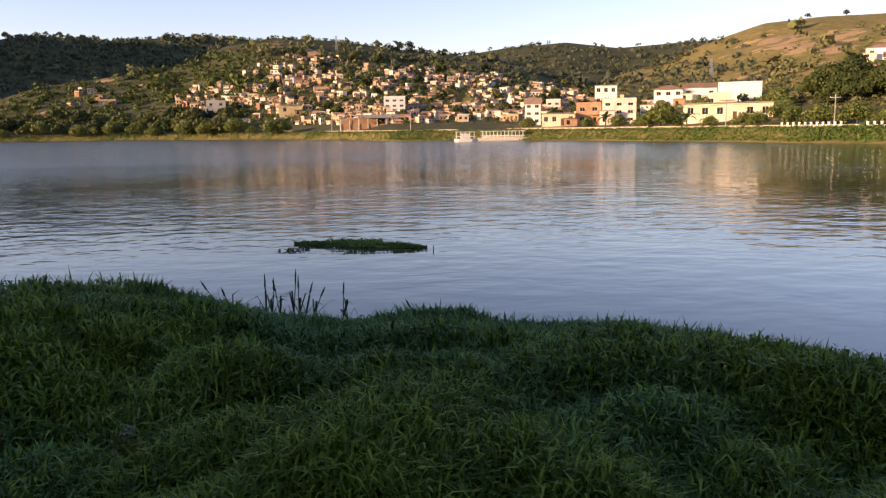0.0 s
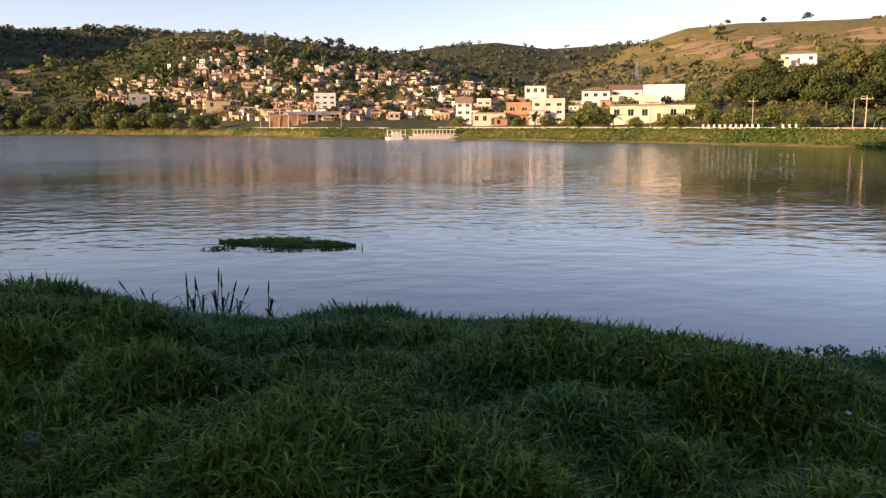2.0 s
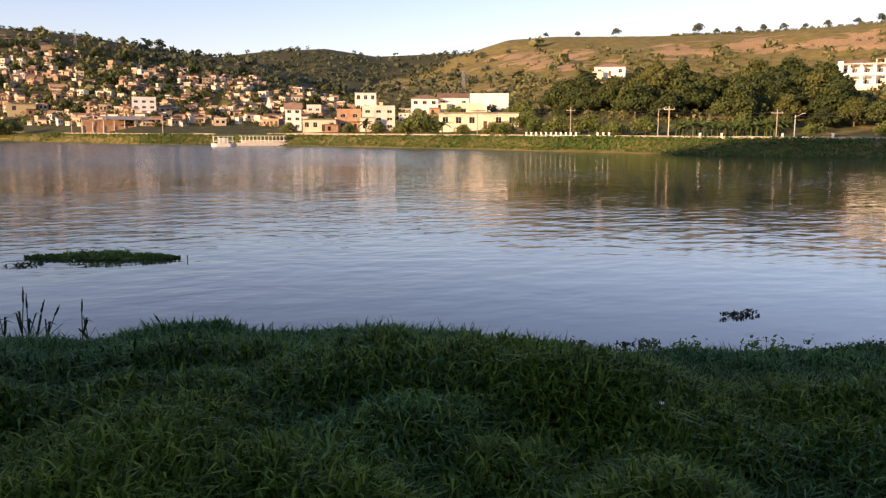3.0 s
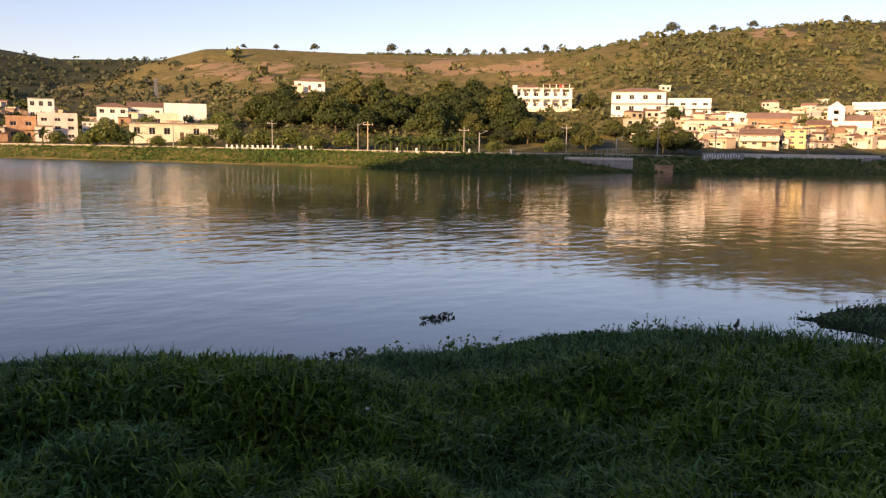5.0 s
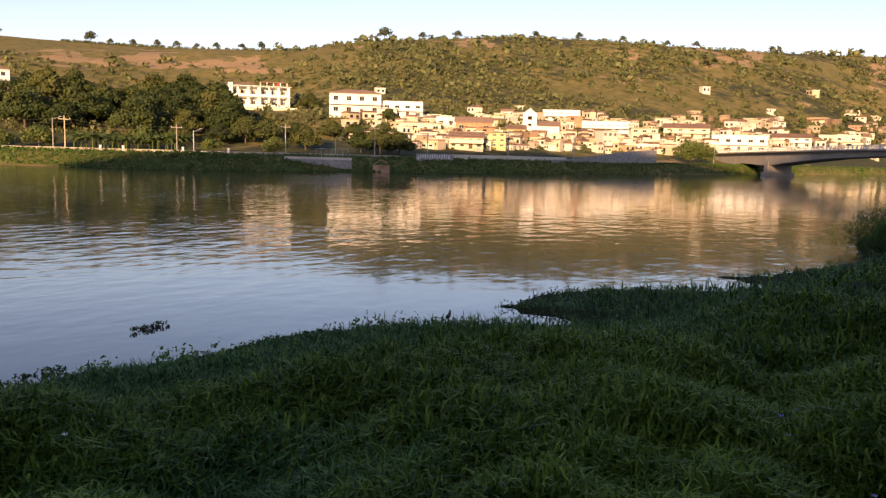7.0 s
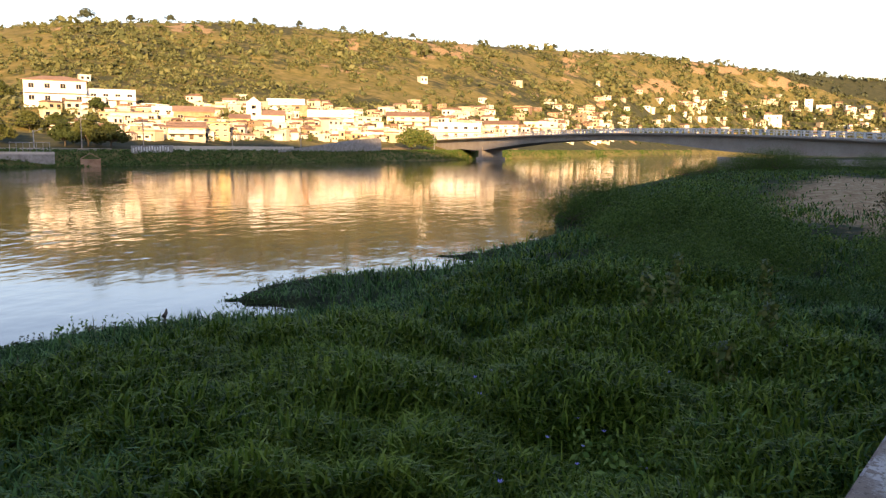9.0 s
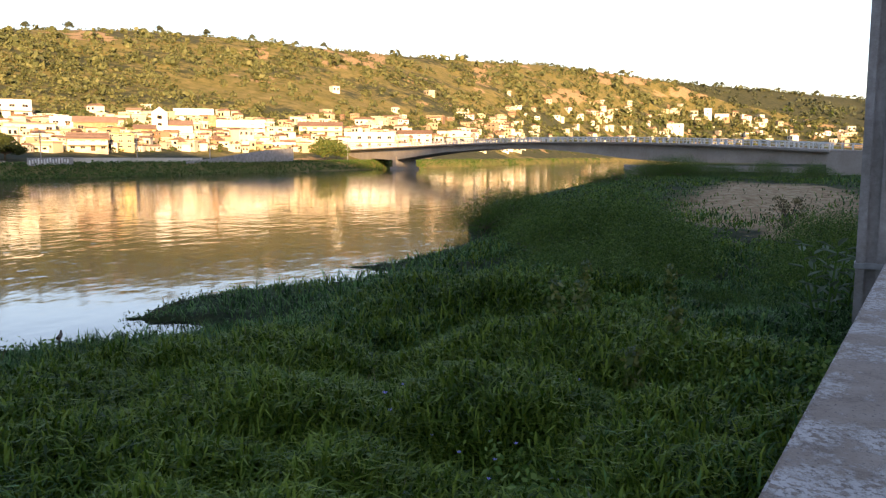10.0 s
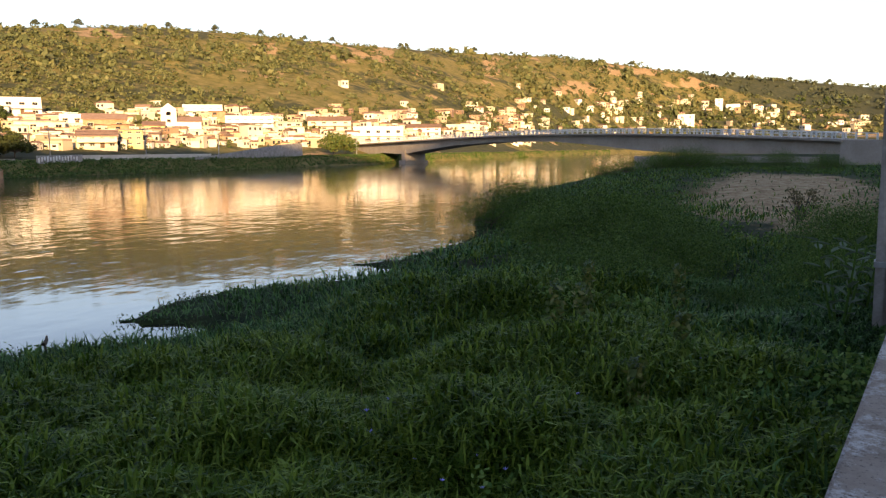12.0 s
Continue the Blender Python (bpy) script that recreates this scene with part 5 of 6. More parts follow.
def town_woods():
    """The small trees and hedges that fill the gaps between the houses."""
    rng2 = np.random.default_rng(19)
    a = np.concatenate([rng2.uniform(-12, 21, 1300), rng2.uniform(58, 118, 800)])
    top = np.interp(a, [-12, -4, 0, 8, 14, 21, 58, 118], [2.6, 4.6, 5.2, 4.2, 3.2, 1.4, 2.6, 3.0])
    x, y, z, r = spots(a, 0.2 + rng2.random(len(a)) ** 1.3 * (top - 0.2), 8)
    s = np.clip(rng2.lognormal(math.log(0.0024), 0.4, len(a)), 0.001, 0.006) * r
    v, f = leaf_cloud(np.stack([x, y, z + s * 0.6], -1), s, 30, s * 0.33, rng2, 1.0, 0.4)
    tagged(big_mesh("town_woods", v, f, M_LEAF, False, 4), "small garden trees and hedges between the houses", "trees", kind="stuff")


town_woods()
for k in range(26):
    a = rng.uniform(-24, -4)
    near_copy(young, *ring(a, rng.uniform(4, 16)), rng.uniform(0.6, 1.2), k * 43)


def make_banana(m, seed):
    rng2 = np.random.default_rng(seed)
    ob = thing("banana_plant", m, "sunlit banana plant with arching torn leaves", "banana plant", "banana plants on the bank")
    bm = bmesh.new()
    limb(bm, (0, 0, -0.4), (0, 0, 1.9), 0.14, 0.09, 7)
    part("stem", bm, M_BRIGHT, ob)
    for k in range(9):
        a = k * 2.4 + rng2.uniform(-0.3, 0.3)
        up = rng2.uniform(0.4, 1.3)
        bm = bmesh.new()
        prev = None
        for t in range(6):
            f = t / 5
            c = Vector((math.cos(a), math.sin(a), 0)) * (2.0 * f * (1.25 - 0.35 * up)) + Vector((0, 0, 1.8 + up * 2.0 * f - 1.5 * f * f))
            wd = 0.28 * math.sin(math.pi * (0.12 + 0.86 * f)) + 0.02
            side = Vector((-math.sin(a), math.cos(a), 0)) * wd
            cur = [bm.verts.new(c - side + Vector((0, 0, -0.05))), bm.verts.new(c + Vector((0, 0, 0.04))), bm.verts.new(c + side + Vector((0, 0, -0.05)))]
            if prev:
                for i in (0, 1):
                    bm.faces.new((prev[i], prev[i + 1], cur[i + 1], cur[i]))
            prev = cur
        part("leaf", bm, M_BRIGHT, ob)
    return ob


bana = make_banana(pose(*ring(40.6, 16)), 3)
for k in range(30):
    a = 40.3 + k * 0.24 + rng.uniform(-0.1, 0.1)
    near_copy(bana, *ring(a, rng.uniform(15, 22)), rng.uniform(0.95, 1.35), k * 77)
for a in (-17, -18.5, -20, -14.5, -12.8, 18.4, 23.9):
    near_copy(bana, *ring(a, 12), 1.5, a * 40)
# reedy fringe along the far waterline
def bank_fringe():
    rng2 = np.random.default_rng(5)
    n = 21000
    a = rng2.uniform(-27, 102, n)
    d = rng2.uniform(0.3, 11, n)
    r = shore_r(a) + d
    x, y = r * np.sin(np.radians(a)), r * np.cos(np.radians(a))
    z = height(x, y)
    ok = z > -0.25
    c = np.stack([x, y, z + 0.1], -1)[ok]
    s = (0.22 + 0.25 * rng2.random(n) + np.clip(fbm(x, y, 14, 2, 3), 0, 1) * 0.4)[ok]
    v, f = leaf_cloud(c, s, 8, s * 0.38, rng2, 0.9, 0.2)
    tagged(big_mesh("bank_grass", v, f, M_BANKGRASS, False, 4), "lush grass and reeds on the far bank", "grass", kind="stuff")


M_BANKGRASS = material("lush_bank_grass", [(0.25, (0.03, 0.06, 0.010)), (0.5, (0.065, 0.125, 0.020)), (0.8, (0.14, 0.19, 0.04))], 0.08, 0.7, fine=8, bump=0, spread=0.4, island=True, transl=0.2)
bank_fringe()


# ---- near bank ----
def blade_material(name, stops):
    return material(name, stops, 0.35, 0.6, fine=5, bump=0, spread=0.5, island=True, transl=0.25, gloss=0.18)


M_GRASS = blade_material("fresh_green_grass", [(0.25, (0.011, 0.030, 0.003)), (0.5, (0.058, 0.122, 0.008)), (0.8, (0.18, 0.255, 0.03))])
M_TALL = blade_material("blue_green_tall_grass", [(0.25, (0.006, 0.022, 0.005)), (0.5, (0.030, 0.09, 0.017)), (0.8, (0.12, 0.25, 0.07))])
M_WEED = blade_material("leafy_weeds", [(0.2, (0.03, 0.075, 0.012)), (0.5, (0.09, 0.185, 0.03)), (0.8, (0.21, 0.30, 0.07))])
M_BUSH = blade_material("dark_bush_leaves", [(0.2, (0.022, 0.05, 0.009)), (0.5, (0.055, 0.115, 0.017)), (0.8, (0.13, 0.20, 0.035))])
M_DRY = blade_material("dry_grass", [(0.2, (0.07, 0.06, 0.025)), (0.5, (0.15, 0.12, 0.05)), (0.8, (0.24, 0.20, 0.10))])
M_REED = blade_material("brown_green_reed", [(0.2, (0.022, 0.03, 0.012)), (0.6, (0.055, 0.065, 0.026)), (0.8, (0.09, 0.095, 0.04))])


def blades(name, pts, h, w, mat, label, seed, bend=0.5, lean=0.35):
    """Curved tapering blades of grass on the given points."""
    rng2 = np.random.default_rng(seed)
    n = len(pts)
    a = rng2.uniform(0, math.tau, n)
    t = rng2.normal(0, lean, n)
    d = np.stack([np.cos(a), np.sin(a), np.zeros(n)], -1)
    side = np.stack([-np.sin(a), np.cos(a), np.zeros(n)], -1)
    up = np.array([0, 0, 1.0])
    b = rng2.uniform(0.15, 1.0, n) * bend
    lift = pts + up * (-0.03)
    mid = lift + (up * (0.55 * h * np.cos(t))[:, None] + d * (0.55 * h * np.sin(np.abs(t)) + 0.10 * h * b)[:, None])
    tip = lift + (up * (h * np.cos(t) * (1 - 0.35 * b * b))[:, None] + d * (h * np.sin(np.abs(t)) + 0.65 * h * b)[:, None])
    hw = side * (w / 2)[:, None]
    v = np.stack([lift - hw * 0.7, lift + hw * 0.7, mid - hw, mid + hw, tip], 1).reshape(-1, 3)
    k = np.arange(n)[:, None] * 5
    f = np.stack([k + [0, 1, 2], k + [1, 3, 2], k + [2, 3, 4]], 1).reshape(-1, 3)
    return tagged(big_mesh(name, v, f, mat), label, "grass", kind="stuff")


def bank_points(n, az0, az1, r0, r1, power, seed):
    """Points on the near bank, thinning with distance."""
    rng2 = np.random.default_rng(seed)
    u = rng2.random(n)
    q = 2 - power
    r = (r0**q + u * (r1**q - r0**q)) ** (1 / q)
    a = np.radians(rng2.uniform(az0, az1, n))
    x, y = r * np.sin(a), r * np.cos(a)
    wall = (y + 1.14 + 0.649 * (x - 2.18)) * 0.839
    ok = (near_depth(x, y) > -0.15) & (wall > 0.08) & (height(x, y) > -0.12)
    x, y, r = x[ok], y[ok], r[ok]
    return np.stack([x, y, height(x, y)], -1), r, near_depth(x, y), rng2


def domes(x, y, cell, seed):
    """Round hummocks in a jittered grid, 0..1, with creases where they meet."""
    xi, yi = np.floor(x / cell), np.floor(y / cell)
    best = np.zeros_like(x)
    for dx in (-1, 0, 1):
        for dy in (-1, 0, 1):
            cx, cy = xi + dx, yi + dy
            h1, h2, h3, h4 = (np.modf(np.abs(np.sin(cx * a + cy * b + seed * 3.1) * 43758.5453))[0] for a, b in ((127.1, 311.7), (269.5, 183.3), (419.2, 371.9), (91.7, 233.1)))
            d2 = (x / cell - cx - h1) ** 2 + (y / cell - cy - h2) ** 2
            best = np.maximum(best, (0.35 + 0.65 * h3) * (1 - d2 / (0.55 + 0.6 * h4) ** 2))
    return best


def canopy(x, y, n):
    """How high the bank's grass stands over the soil."""
    open_shore = smooth01((x - 8) / 4)
    grown = smooth01((n - 2.6 * open_shore) / (2.2 + 3.0 * open_shore)) * (1 - 0.3 * open_shore)
    inland = smooth01((n - 3.0) / 4.0)
    patch = fbm(x, y, 4.0, 2, 62)
    hummocks = (0.16 + 0.46 * inland) * domes(x, y, 2.3, 4) + (0.20 + 0.10 * inland) * domes(x, y, 1.1, 1) * np.clip(1 + 0.9 * patch, 0.3, 1.8) + 0.10 * domes(x, y, 0.42, 2)
    return 0.05 + 0.03 * (n > 0.5) + grown * hummocks


def sward(name, n_leaf, r0, r1, power, seed):
    """The grown-over bank: arching leaves that clothe the hummocks, lighter green up high, darker low down."""
    p, r, n, rg = bank_points(n_leaf, -36, 123, r0, r1, power, seed)
    dirt = cover_of(p[:, 0], p[:, 1], p[:, 2])[0]
    ok = rg.random(len(r)) > dirt * 0.97
    p, r, n = p[ok], r[ok], n[ok]
    x, y = p[:, 0], p[:, 1]
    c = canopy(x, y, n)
    # tone grows with height: yellow-green on tops, the darker blue-green in hollows
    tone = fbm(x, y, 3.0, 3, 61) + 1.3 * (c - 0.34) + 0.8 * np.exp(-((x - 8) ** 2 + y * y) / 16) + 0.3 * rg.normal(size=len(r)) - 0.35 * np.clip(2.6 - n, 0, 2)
    long = rg.random(len(r)) < np.where((n < 5) & (n > 1), 0.22, 0.05)
    size = np.minimum(1 + r / 26, 2.0)
    length = np.where(long, rg.uniform(0.20, 0.38, len(r)), rg.uniform(0.07, 0.17, len(r))) * size * np.clip(0.25 + n * 0.3, 0.35, 1)
    wide = np.where(long, 0.011, 0.014) * rg.uniform(0.6, 1.3, len(r)) * np.minimum(1 + r / 11, 5.0)
    p[:, 2] += c * np.where(long, 0.5, 0.4 + 0.6 * rg.random(len(r)) ** 0.5)
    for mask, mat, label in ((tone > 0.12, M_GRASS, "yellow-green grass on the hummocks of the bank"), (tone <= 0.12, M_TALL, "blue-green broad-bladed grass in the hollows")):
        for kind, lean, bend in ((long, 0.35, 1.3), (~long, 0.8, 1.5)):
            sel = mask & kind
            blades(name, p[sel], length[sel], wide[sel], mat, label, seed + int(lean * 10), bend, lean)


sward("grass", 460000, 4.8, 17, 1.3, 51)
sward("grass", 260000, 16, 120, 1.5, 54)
pts, r, n, rg = bank_points(9000, -36, 123, 3.5, 60, 1.6, 52)
sel = fbm(pts[:, 0], pts[:, 1], 3.5, 3, 63) > 0.15
pts[:, 2] += canopy(pts[:, 0], pts[:, 1], n) * 0.6
blades("grass", pts[sel], 0.2 + 0.2 * rg.random(sel.sum()), (0.006 + 0.004 * rg.random(sel.sum())) * (1 + r[sel] / 12), M_DRY, "scattered dry straw-coloured grass stalks", 3, 0.6, 0.5)


def leafy(name, label, n, az0, az1, r0, r1, seed, mat, size=0.05, rad=0.22, lift=0.22, per=26, shore=None, patchy=0.0):
    p, r, d, rg2 = bank_points(n, az0, az1, r0, r1, 1.5, seed)
    ok = np.ones(len(r), bool) if shore is None else (d < shore)
    if patchy:
        ok &= fbm(p[:, 0], p[:, 1], 3.0, 3, seed) > patchy
    so, _, _ = cover_of(p[:, 0], p[:, 1], p[:, 2])
    ok &= so < 0.4
    p, r = p[ok], r[ok]
    p[:, 2] += lift * rg2.uniform(0.5, 1.4, len(p))
    s = rad * (1 + r / 60) * rg2.uniform(0.6, 1.3, len(p))
    v, f = leaf_cloud(p, s, per, size * (1 + r / 38), rg2, 0.9, 0.15)
    return tagged(big_mesh(name, v, f, mat, False, 4), label, "weeds", kind="stuff")


leafy("leafy_weeds", "leafy green weeds and creepers below the parapet", 2400, 97, 123, 3.2, 30, 71, M_WEED, 0.026, 0.22, 0.34, 36, None, 0.02)
leafy("leafy_weeds", "leafy weeds among the bank grass", 1500, -36, 92, 4, 22, 72, M_WEED, 0.024, 0.18, 0.2, 26, None, 0.12)
leafy("water_weeds", "dark small-leaved weeds trailing along the waterline", 5200, -36, 75, 9, 34, 73, M_REED, 0.02, 0.15, 0.05, 18, 0.8)
leafy("bank_scrub", "low weedy scrub along the bank towards the bridge", 1500, 90, 118, 20, 105, 74, M_BUSH, 0.03, 0.22, 0.05, 26, None, 0.08)

# shrubs on the bank towards the bridge
shrub = make_tree("dense dark green shrub at the water's edge", 2.2, 3.4, pose(43, -4.6, float(height(np.array([43.0]), np.array([-4.6]))[0])), 31, M_BUSH, 14000, 0.032, 0.2, 22, "shrub", "shrub", "shrubs on the near bank", 0.15)


def put_shrub(az, rr, s, src=None):
    x, y = rr * math.sin(radians(az)), rr * math.cos(radians(az))
    return near_copy(src or shrub, x, y, float(height(np.array([x]), np.array([y]))[0]) - 0.1, s, az * 77)


for a, rr, s in ((94.2, 41, 0.8), (96.8, 47, 0.8), (98.6, 25, 0.75), (100.4, 21, 0.92), (102.2, 18, 0.85), (104.0, 21, 0.98), (101.4, 25, 1.0), (105.6, 18, 0.8), (107.0, 21, 0.7), (99.4, 30, 0.9), (104.4, 26, 0.95), (102.8, 22, 1.05), (100.0, 16, 0.6), (103.4, 15, 0.6), (107.5, 19, 0.45), (109, 16, 0.4), (111.5, 15, 0.4), (113.5, 16, 0.42), (115.0, 14, 0.45), (116.5, 17, 0.6), (118.0, 22, 0.8), (117.5, 28, 0.8), (105.4, 105, 1.15), (106.4, 108, 1.25), (107.6, 106, 1.2), (108.6, 110, 1.2), (103.3, 118, 1.0), (101.8, 112, 0.8), (110.5, 112, 0.9), (113.2, 104, 1.0), (116, 100, 0.9)):
    put_shrub(a, rr, s * (0.82 if rr < 31 else 1.0))

# dry bush on the bare patch
x, y = 33.0, -15.2
z = float(height(np.array([x]), np.array([y]))[0])
db = thing("dry_bush", pose(x, y, z), "nearly bare brown bush on sandy ground", "bush")
bm = bmesh.new()
rg3 = np.random.default_rng(9)
tips = []
for k in range(16):
    a, e = k * 2.4, rg3.uniform(0.6, 1.3)
    p = Vector((math.cos(a) * math.cos(e), math.sin(a) * math.cos(e), math.sin(e))) * rg3.uniform(0.8, 1.25)
    limb(bm, (0, 0, -0.1), p, 0.03, 0.01, 5)
    tips.append(tuple(p))
part("branches", bm, M_BARK, db)
v, f = leaf_cloud(tips, [0.25] * len(tips), 30, 0.05, rg3)
big_mesh("leaves", v, f, M_DRY, False, 4).parent = db

# pale succulent-leaved plant by the parapet
M_PALELEAF = blade_material("pale_grey_green_leaf", [(0.2, (0.12, 0.16, 0.11)), (0.5, (0.13, 0.18, 0.11)), (0.8, (0.21, 0.26, 0.18))])


def milkweed(x, y, h, seed):
    z = float(height(np.array([x]), np.array([y]))[0])
    ob = thing("milkweed", pose(x, y, z), "tall plant with large pale grey-green leaves", "plant", "pale plants by the parapet")
    rg4 = np.random.default_rng(seed)
    for s in range(4):
        a0 = s * 1.6
        lean = Vector((math.cos(a0) * 0.35, math.sin(a0) * 0.35, h * rg4.uniform(0.75, 1.0)))
        bm = bmesh.new()
        limb(bm, (0, 0, -0.1), lean, 0.025, 0.012, 6)
        st = part("stem", bm, M_WEED, ob)
        for k in range(9):
            f = 0.35 + 0.65 * k / 8
            a = k * 2.5 + s
            d = Vector((math.cos(a), math.sin(a), rg4.uniform(0.3, 0.9))).normalized()
            side = d.cross(Vector((0, 0, 1))).normalized()
            bm = bmesh.new()
            rows = []
            for t in range(5):
                u = t / 4
                c = lean * f + d * (0.26 * u) + Vector((0, 0, -0.05 * u * u))
                wd = 0.055 * math.sin(math.pi * (0.1 + 0.88 * u))
                rows.append((bm.verts.new(c - side * wd + Vector((0, 0, 0.02))), bm.verts.new(c), bm.verts.new(c + side * wd + Vector((0, 0, 0.02)))))
            for p, q in zip(rows, rows[1:]):
                for i in (0, 1):
                    bm.faces.new((p[i], p[i + 1], q[i + 1], q[i]))
            part("leaf", bm, M_PALELEAF, st)
    return ob


milkweed(11.3, -5.9, 1.6, 1)
milkweed(12.6, -6.9, 1.7, 2)

# tall weeds with pale flower heads
def tall_weed(x, y, h, seed):
    z = float(height(np.array([x]), np.array([y]))[0])
    ob = thing("tall_weed", pose(x, y, z), "tall leafy weed with a pale seed head", "weed", "tall weeds on the bank")
    rg4 = np.random.default_rng(seed)
    bm = bmesh.new()
    limb(bm, (0, 0, -0.05), (0.06, 0.03, h), 0.012, 0.006, 5)
    part("stem", bm, M_WEED, ob)
    zs = np.linspace(0.2, h, 16)
    c = np.stack([zs * 0.05, zs * 0.03, zs], -1)
    v, f = leaf_cloud(c, np.full(16, 0.11), 7, 0.05, rg4, 0.6, 0.3)
    big_mesh("leaves", v, f, M_BRIGHT, False, 4).parent = ob
    v, f = leaf_cloud([(0.06, 0.03, h)], [0.07], 40, 0.018, rg4, 1.0, 0.2)
    tagged(big_mesh("seed_head", v, f, M_PALELEAF, False, 4), kind="stuff").parent = ob
    return ob


for k, (x, y, h) in enumerate(((10.2, -1.9, 1.15), (10.7, -2.3, 1.05), (8.2, -2.4, 0.9), (11.8, -2.6, 1.2), (7.3, -2.8, 0.7), (9.4, -3.2, 0.9), (12.5, -4.1, 1.0), (6.6, -1.6, 0.6), (-2.2, 6.6, 0.7), (-3.4, 7.0, 0.6), (-1.2, 5.6, 0.45))):
    tall_weed(x, y, h, 100 + k)

# flowers
M_PETAL = material("white_petals", [(0.3, (0.70, 0.68, 0.62)), (0.7, (0.82, 0.80, 0.76))], 3, 0.7, bump=0)
M_VIOLET = material("violet_petals", [(0.3, (0.22, 0.20, 0.55)), (0.7, (0.36, 0.34, 0.72))], 3, 0.7, bump=0)


def flower(x, y, h, mat, label, group):
    z = float(height(np.array([x]), np.array([y]))[0])
    ob = thing("wildflower", pose(x, y, z), label, "flower", group)
    bm = bmesh.new()
    limb(bm, (0, 0, -0.03), (0.02, 0, h), 0.005, 0.003, 5)
    part("stem", bm, M_WEED, ob)
    bm = bmesh.new()
    c = bm.verts.new((0.02, 0, h))
    for k in range(6):
        a = k * math.tau / 6
        v1, v2, v3 = (bm.verts.new((0.02 + math.cos(a + o) * q, math.sin(a + o) * q, h + e)) for o, q, e in ((-0.35, 0.016, 0.012), (0, 0.024, 0.02), (0.35, 0.016, 0.012)))
        bm.faces.new((c, v1, v2, v3))
    part("petals", bm, mat, ob)
    return ob


wf = flower(0.6, 7.6, 0.45, M_PETAL, "small white wildflower in the grass", "white wildflowers")
for k in range(26):
    a, rr = rg3.uniform(-24, 40), rg3.uniform(4.6, 9.5)
    x, y = rr * math.sin(radians(a)), rr * math.cos(radians(a))
    near_copy(wf, x, y, float(height(np.array([x]), np.array([y]))[0]), rg3.uniform(0.8, 1.2), k * 50)
vf = flower(5.6, -2.0, 0.5, M_VIOLET, "small violet wildflower among the weeds", "violet wildflowers")
for k in range(34):
    a, rr = rg3.uniform(88, 112), rg3.uniform(4.4, 10)
    x, y = rr * math.sin(radians(a)), rr * math.cos(radians(a))
    near_copy(vf, x, y, float(height(np.array([x]), np.array([y]))[0]), rg3.uniform(0.8, 1.2), k * 50)

# reeds at the water's edge
def reed(x, y, h, seed, tilt):
    ob = thing("reed", pose(x, y, max(0.0, float(height(np.array([x]), np.array([y]))[0])), 0, tilt, seed * 47), "dark reed stalk with a narrow head", "reed", "reeds at the waterline")
    bm = bmesh.new()
    limb(bm, (0, 0, -0.2), (0, 0, h), 0.014, 0.008, 5)
    part("stalk", bm, M_REED, ob)
    bm = bmesh.new()
    limb(bm, (0, 0, h * 0.78), (0.02, 0, h * 1.08), 0.022, 0.006, 6)
    part("head", bm, M_REED, ob)
    for k in range(3):
        bm = bmesh.new()
        a = k * 2.1
        d = Vector((math.cos(a), math.sin(a), 0))
        s = Vector((-d.y, d.x, 0)) * 0.02
        p = [d * 0.02 + Vector((0, 0, h * 0.2)), d * 0.18 + Vector((0, 0, h * 0.6)), d * 0.42 + Vector((0, 0, h * 0.55))]
        q = [bm.verts.new(c) for c in (p[0] - s, p[0] + s, p[1] + s, p[1] - s, p[2])]
        bm.faces.new(q[:4])
        bm.faces.new((q[3], q[2], q[4]))
        part("leaf", bm, M_REED, ob)


for k, (a, rr, h, tl) in enumerate(((-9.9, 16.9, 0.75, -35), (-9.2, 16.8, 0.65, -28), (-7.0, 16.7, 0.95, -12), (-6.6, 16.6, 0.85, -6), (-6.0, 16.6, 0.8, 8), (-5.1, 16.5, 1.0, -8), (-4.7, 16.5, 0.9, 4), (-4.3, 16.5, 0.8, 14), (-3.8, 16.4, 0.7, 22), (-1.6, 16.0, 0.8, 5), (-1.2, 16.0, 0.5, 20), (4.0, 15.3, 0.6, 25), (3.4, 15.3, 0.4, 10))):
    reed(rr * math.sin(radians(a)), rr * math.cos(radians(a)), h, k, tl)

# floating island of weeds, drifting sprigs and the stake
il = thing("weed_island", pose(0.05, 27.0, 0, 0, 0, -24), "floating mat of green water plants", "floating plants")
rg5 = np.random.default_rng(15)
t = rg5.uniform(-1, 1, 420)
ragged = np.clip(1.05 - t * t + 0.5 * fbm(t * 2.45, t * 0, 0.5, 3, 6), 0.1, 1.3)
c = np.stack([t * 2.45, rg5.normal(0, 0.2, 420) * ragged, 0.03 + 0.10 * ragged * rg5.random(420)], -1)
v, f = leaf_cloud(c, 0.03 + 0.09 * ragged, 14, 0.036, rg5, 0.9, 0.1)
big_mesh("foliage", v, f, M_WEED, False, 4).parent = il
bm = bmesh.new()
lo = [bm.verts.new((math.cos(q) * 1.95, math.sin(q) * 0.26, -0.06)) for q in (k * math.tau / 24 for k in range(24))]
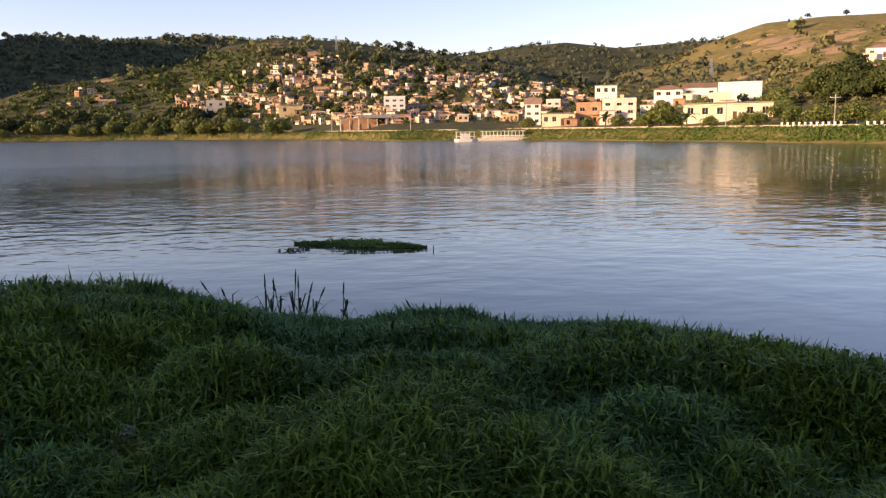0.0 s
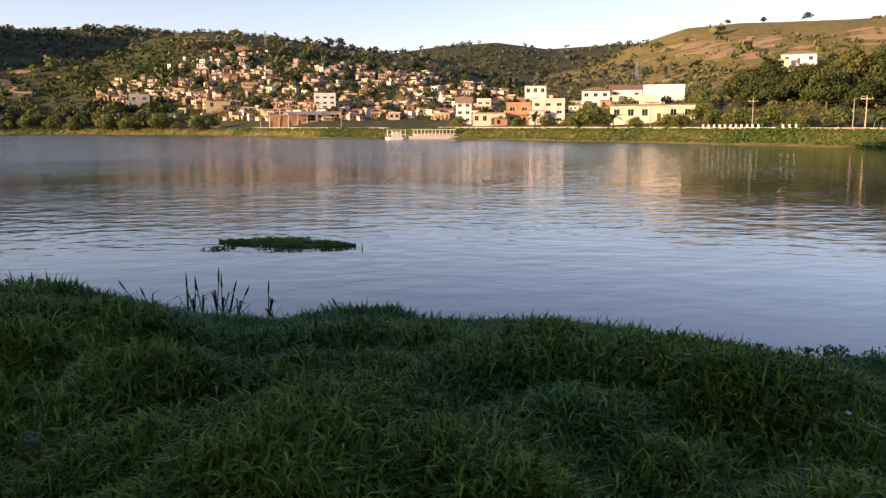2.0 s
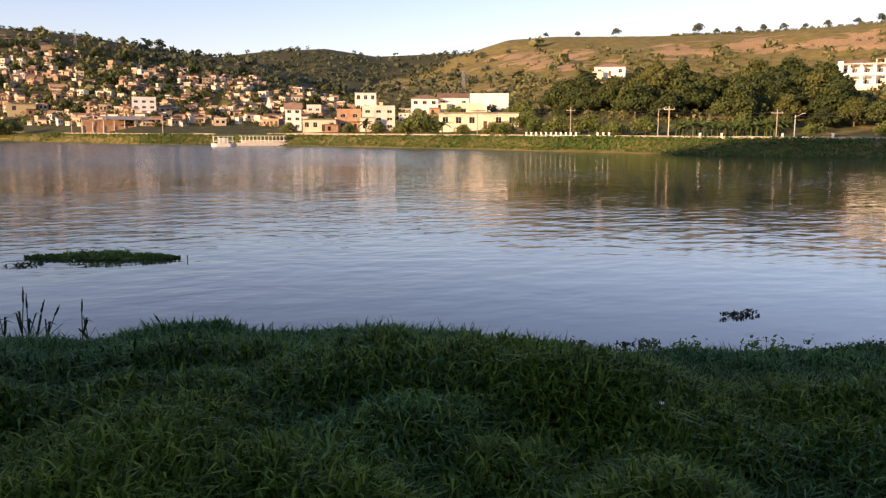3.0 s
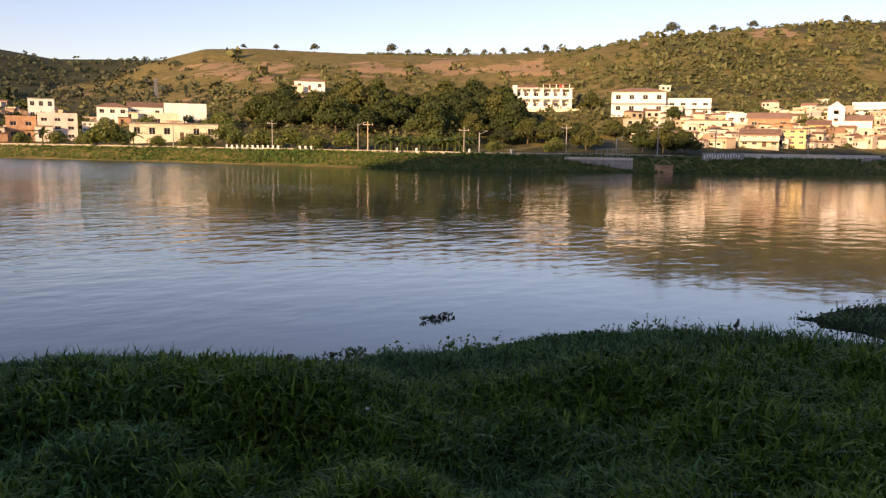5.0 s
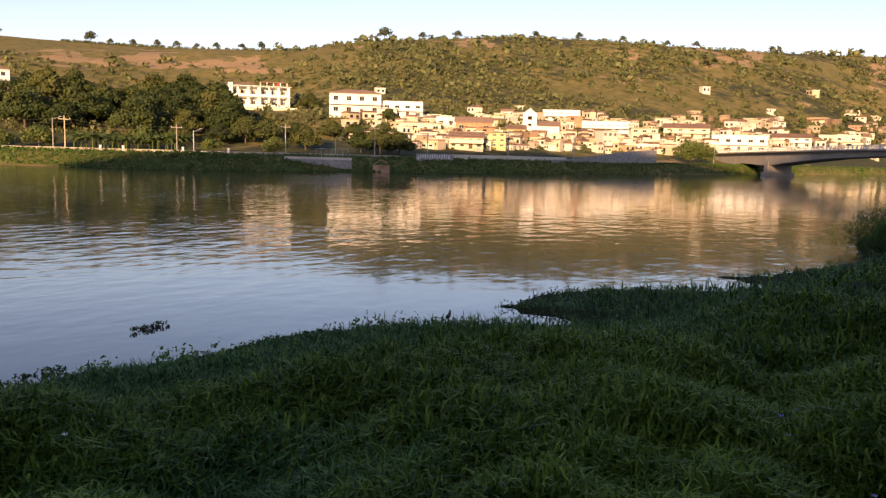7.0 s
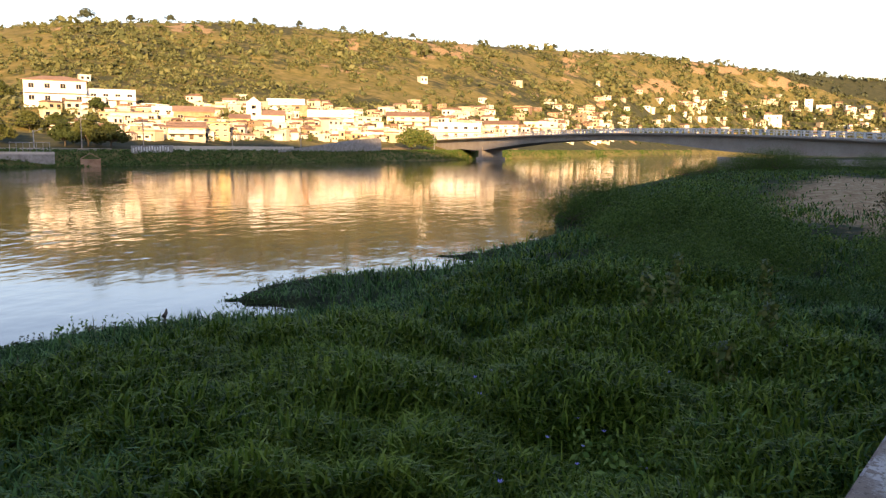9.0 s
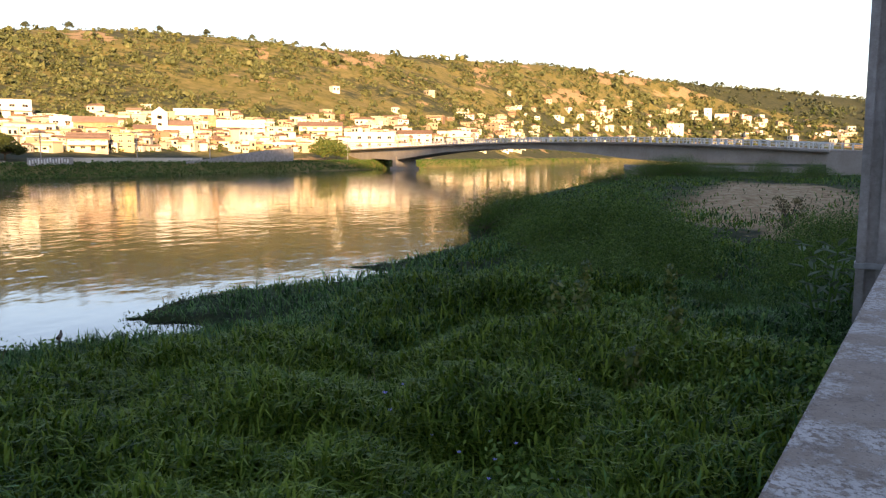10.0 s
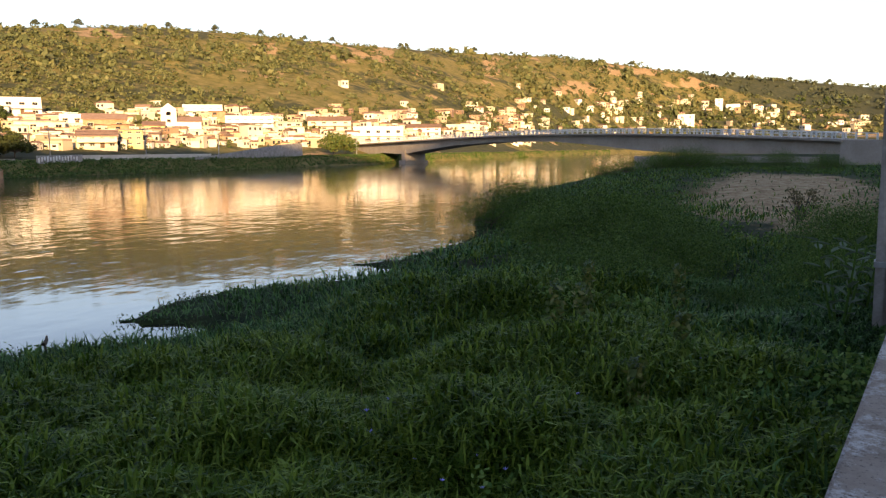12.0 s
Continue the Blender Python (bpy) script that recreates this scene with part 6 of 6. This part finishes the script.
hi = [bm.verts.new((math.cos(q) * 1.75, math.sin(q) * 0.18, 0.015 + 0.01 * (k % 3))) for k, q in enumerate(k * math.tau / 24 for k in range(24))]
for k in range(24):
    bm.faces.new((lo[k], lo[(k + 1) % 24], hi[(k + 1) % 24], hi[k]))
bm.faces.new(hi)
part("mat", bm, M_WEED, il)
for k, (x, y, n_s) in enumerate(((12.64, 13.0, 30), (-1.95, 26.5, 34), (9.0, 11.9, 20), (7.9, 12.4, 20), (19.6, 6.6, 20))):
    sp = thing("floating_sprigs", pose(x, y, 0), "dark sprigs of water weed floating on the river", "floating plants", "floating sprigs")
    c = np.stack([rg5.normal(0, 0.28, n_s), rg5.normal(0, 0.08, n_s), rg5.uniform(0, 0.08, n_s)], -1)
    v, f = leaf_cloud(c, np.full(n_s, 0.07), 8, 0.03, rg5, 0.8, 0.1)
    big_mesh("leaves", v, f, M_REED, False, 4).parent = sp
for x, y, h, lab in ((2.45, 25.5, 0.15, "thin dark stick standing in the water"), (14.85, 6.8, 0.45, "dark wooden stake with a knotted top")):
    st = thing("stake", pose(x, y, max(0.0, float(height(np.array([x]), np.array([y]))[0]))), lab, "stake")
    bm = bmesh.new()
    limb(bm, (0, 0, -0.4), (0.02, 0.01, h), 0.02, 0.016, 7)
    part("shaft", bm, M_BARK, st)
    if h > 0.4:
        bm = bmesh.new()
        limb(bm, (-0.05, 0, h - 0.02), (0.12, 0.02, h + 0.1), 0.05, 0.02, 7)
        part("stub", bm, M_BARK, st)

# concrete pole with a recessed web beside the parapet
up = thing("utility_pole", pose(11.2, -6.52, 0.9, 0, 0, -119), "tall grey concrete pole with a recessed face", "pole")
part("flange", box(-0.19, -0.07, -0.14, 0.14, -0.6, 8.5, bevel=0.01), M_CONCRETE, up)
part("flange", box(0.07, 0.19, -0.14, 0.14, -0.6, 8.5, bevel=0.01), M_CONCRETE, up)
part("web", box(-0.07, 0.07, -0.05, 0.05, -0.6, 8.5), M_CONCRETE, up)
part("band", box(-0.21, 0.21, -0.16, 0.16, 1.52, 1.6, bevel=0.008), M_STEEL, up)
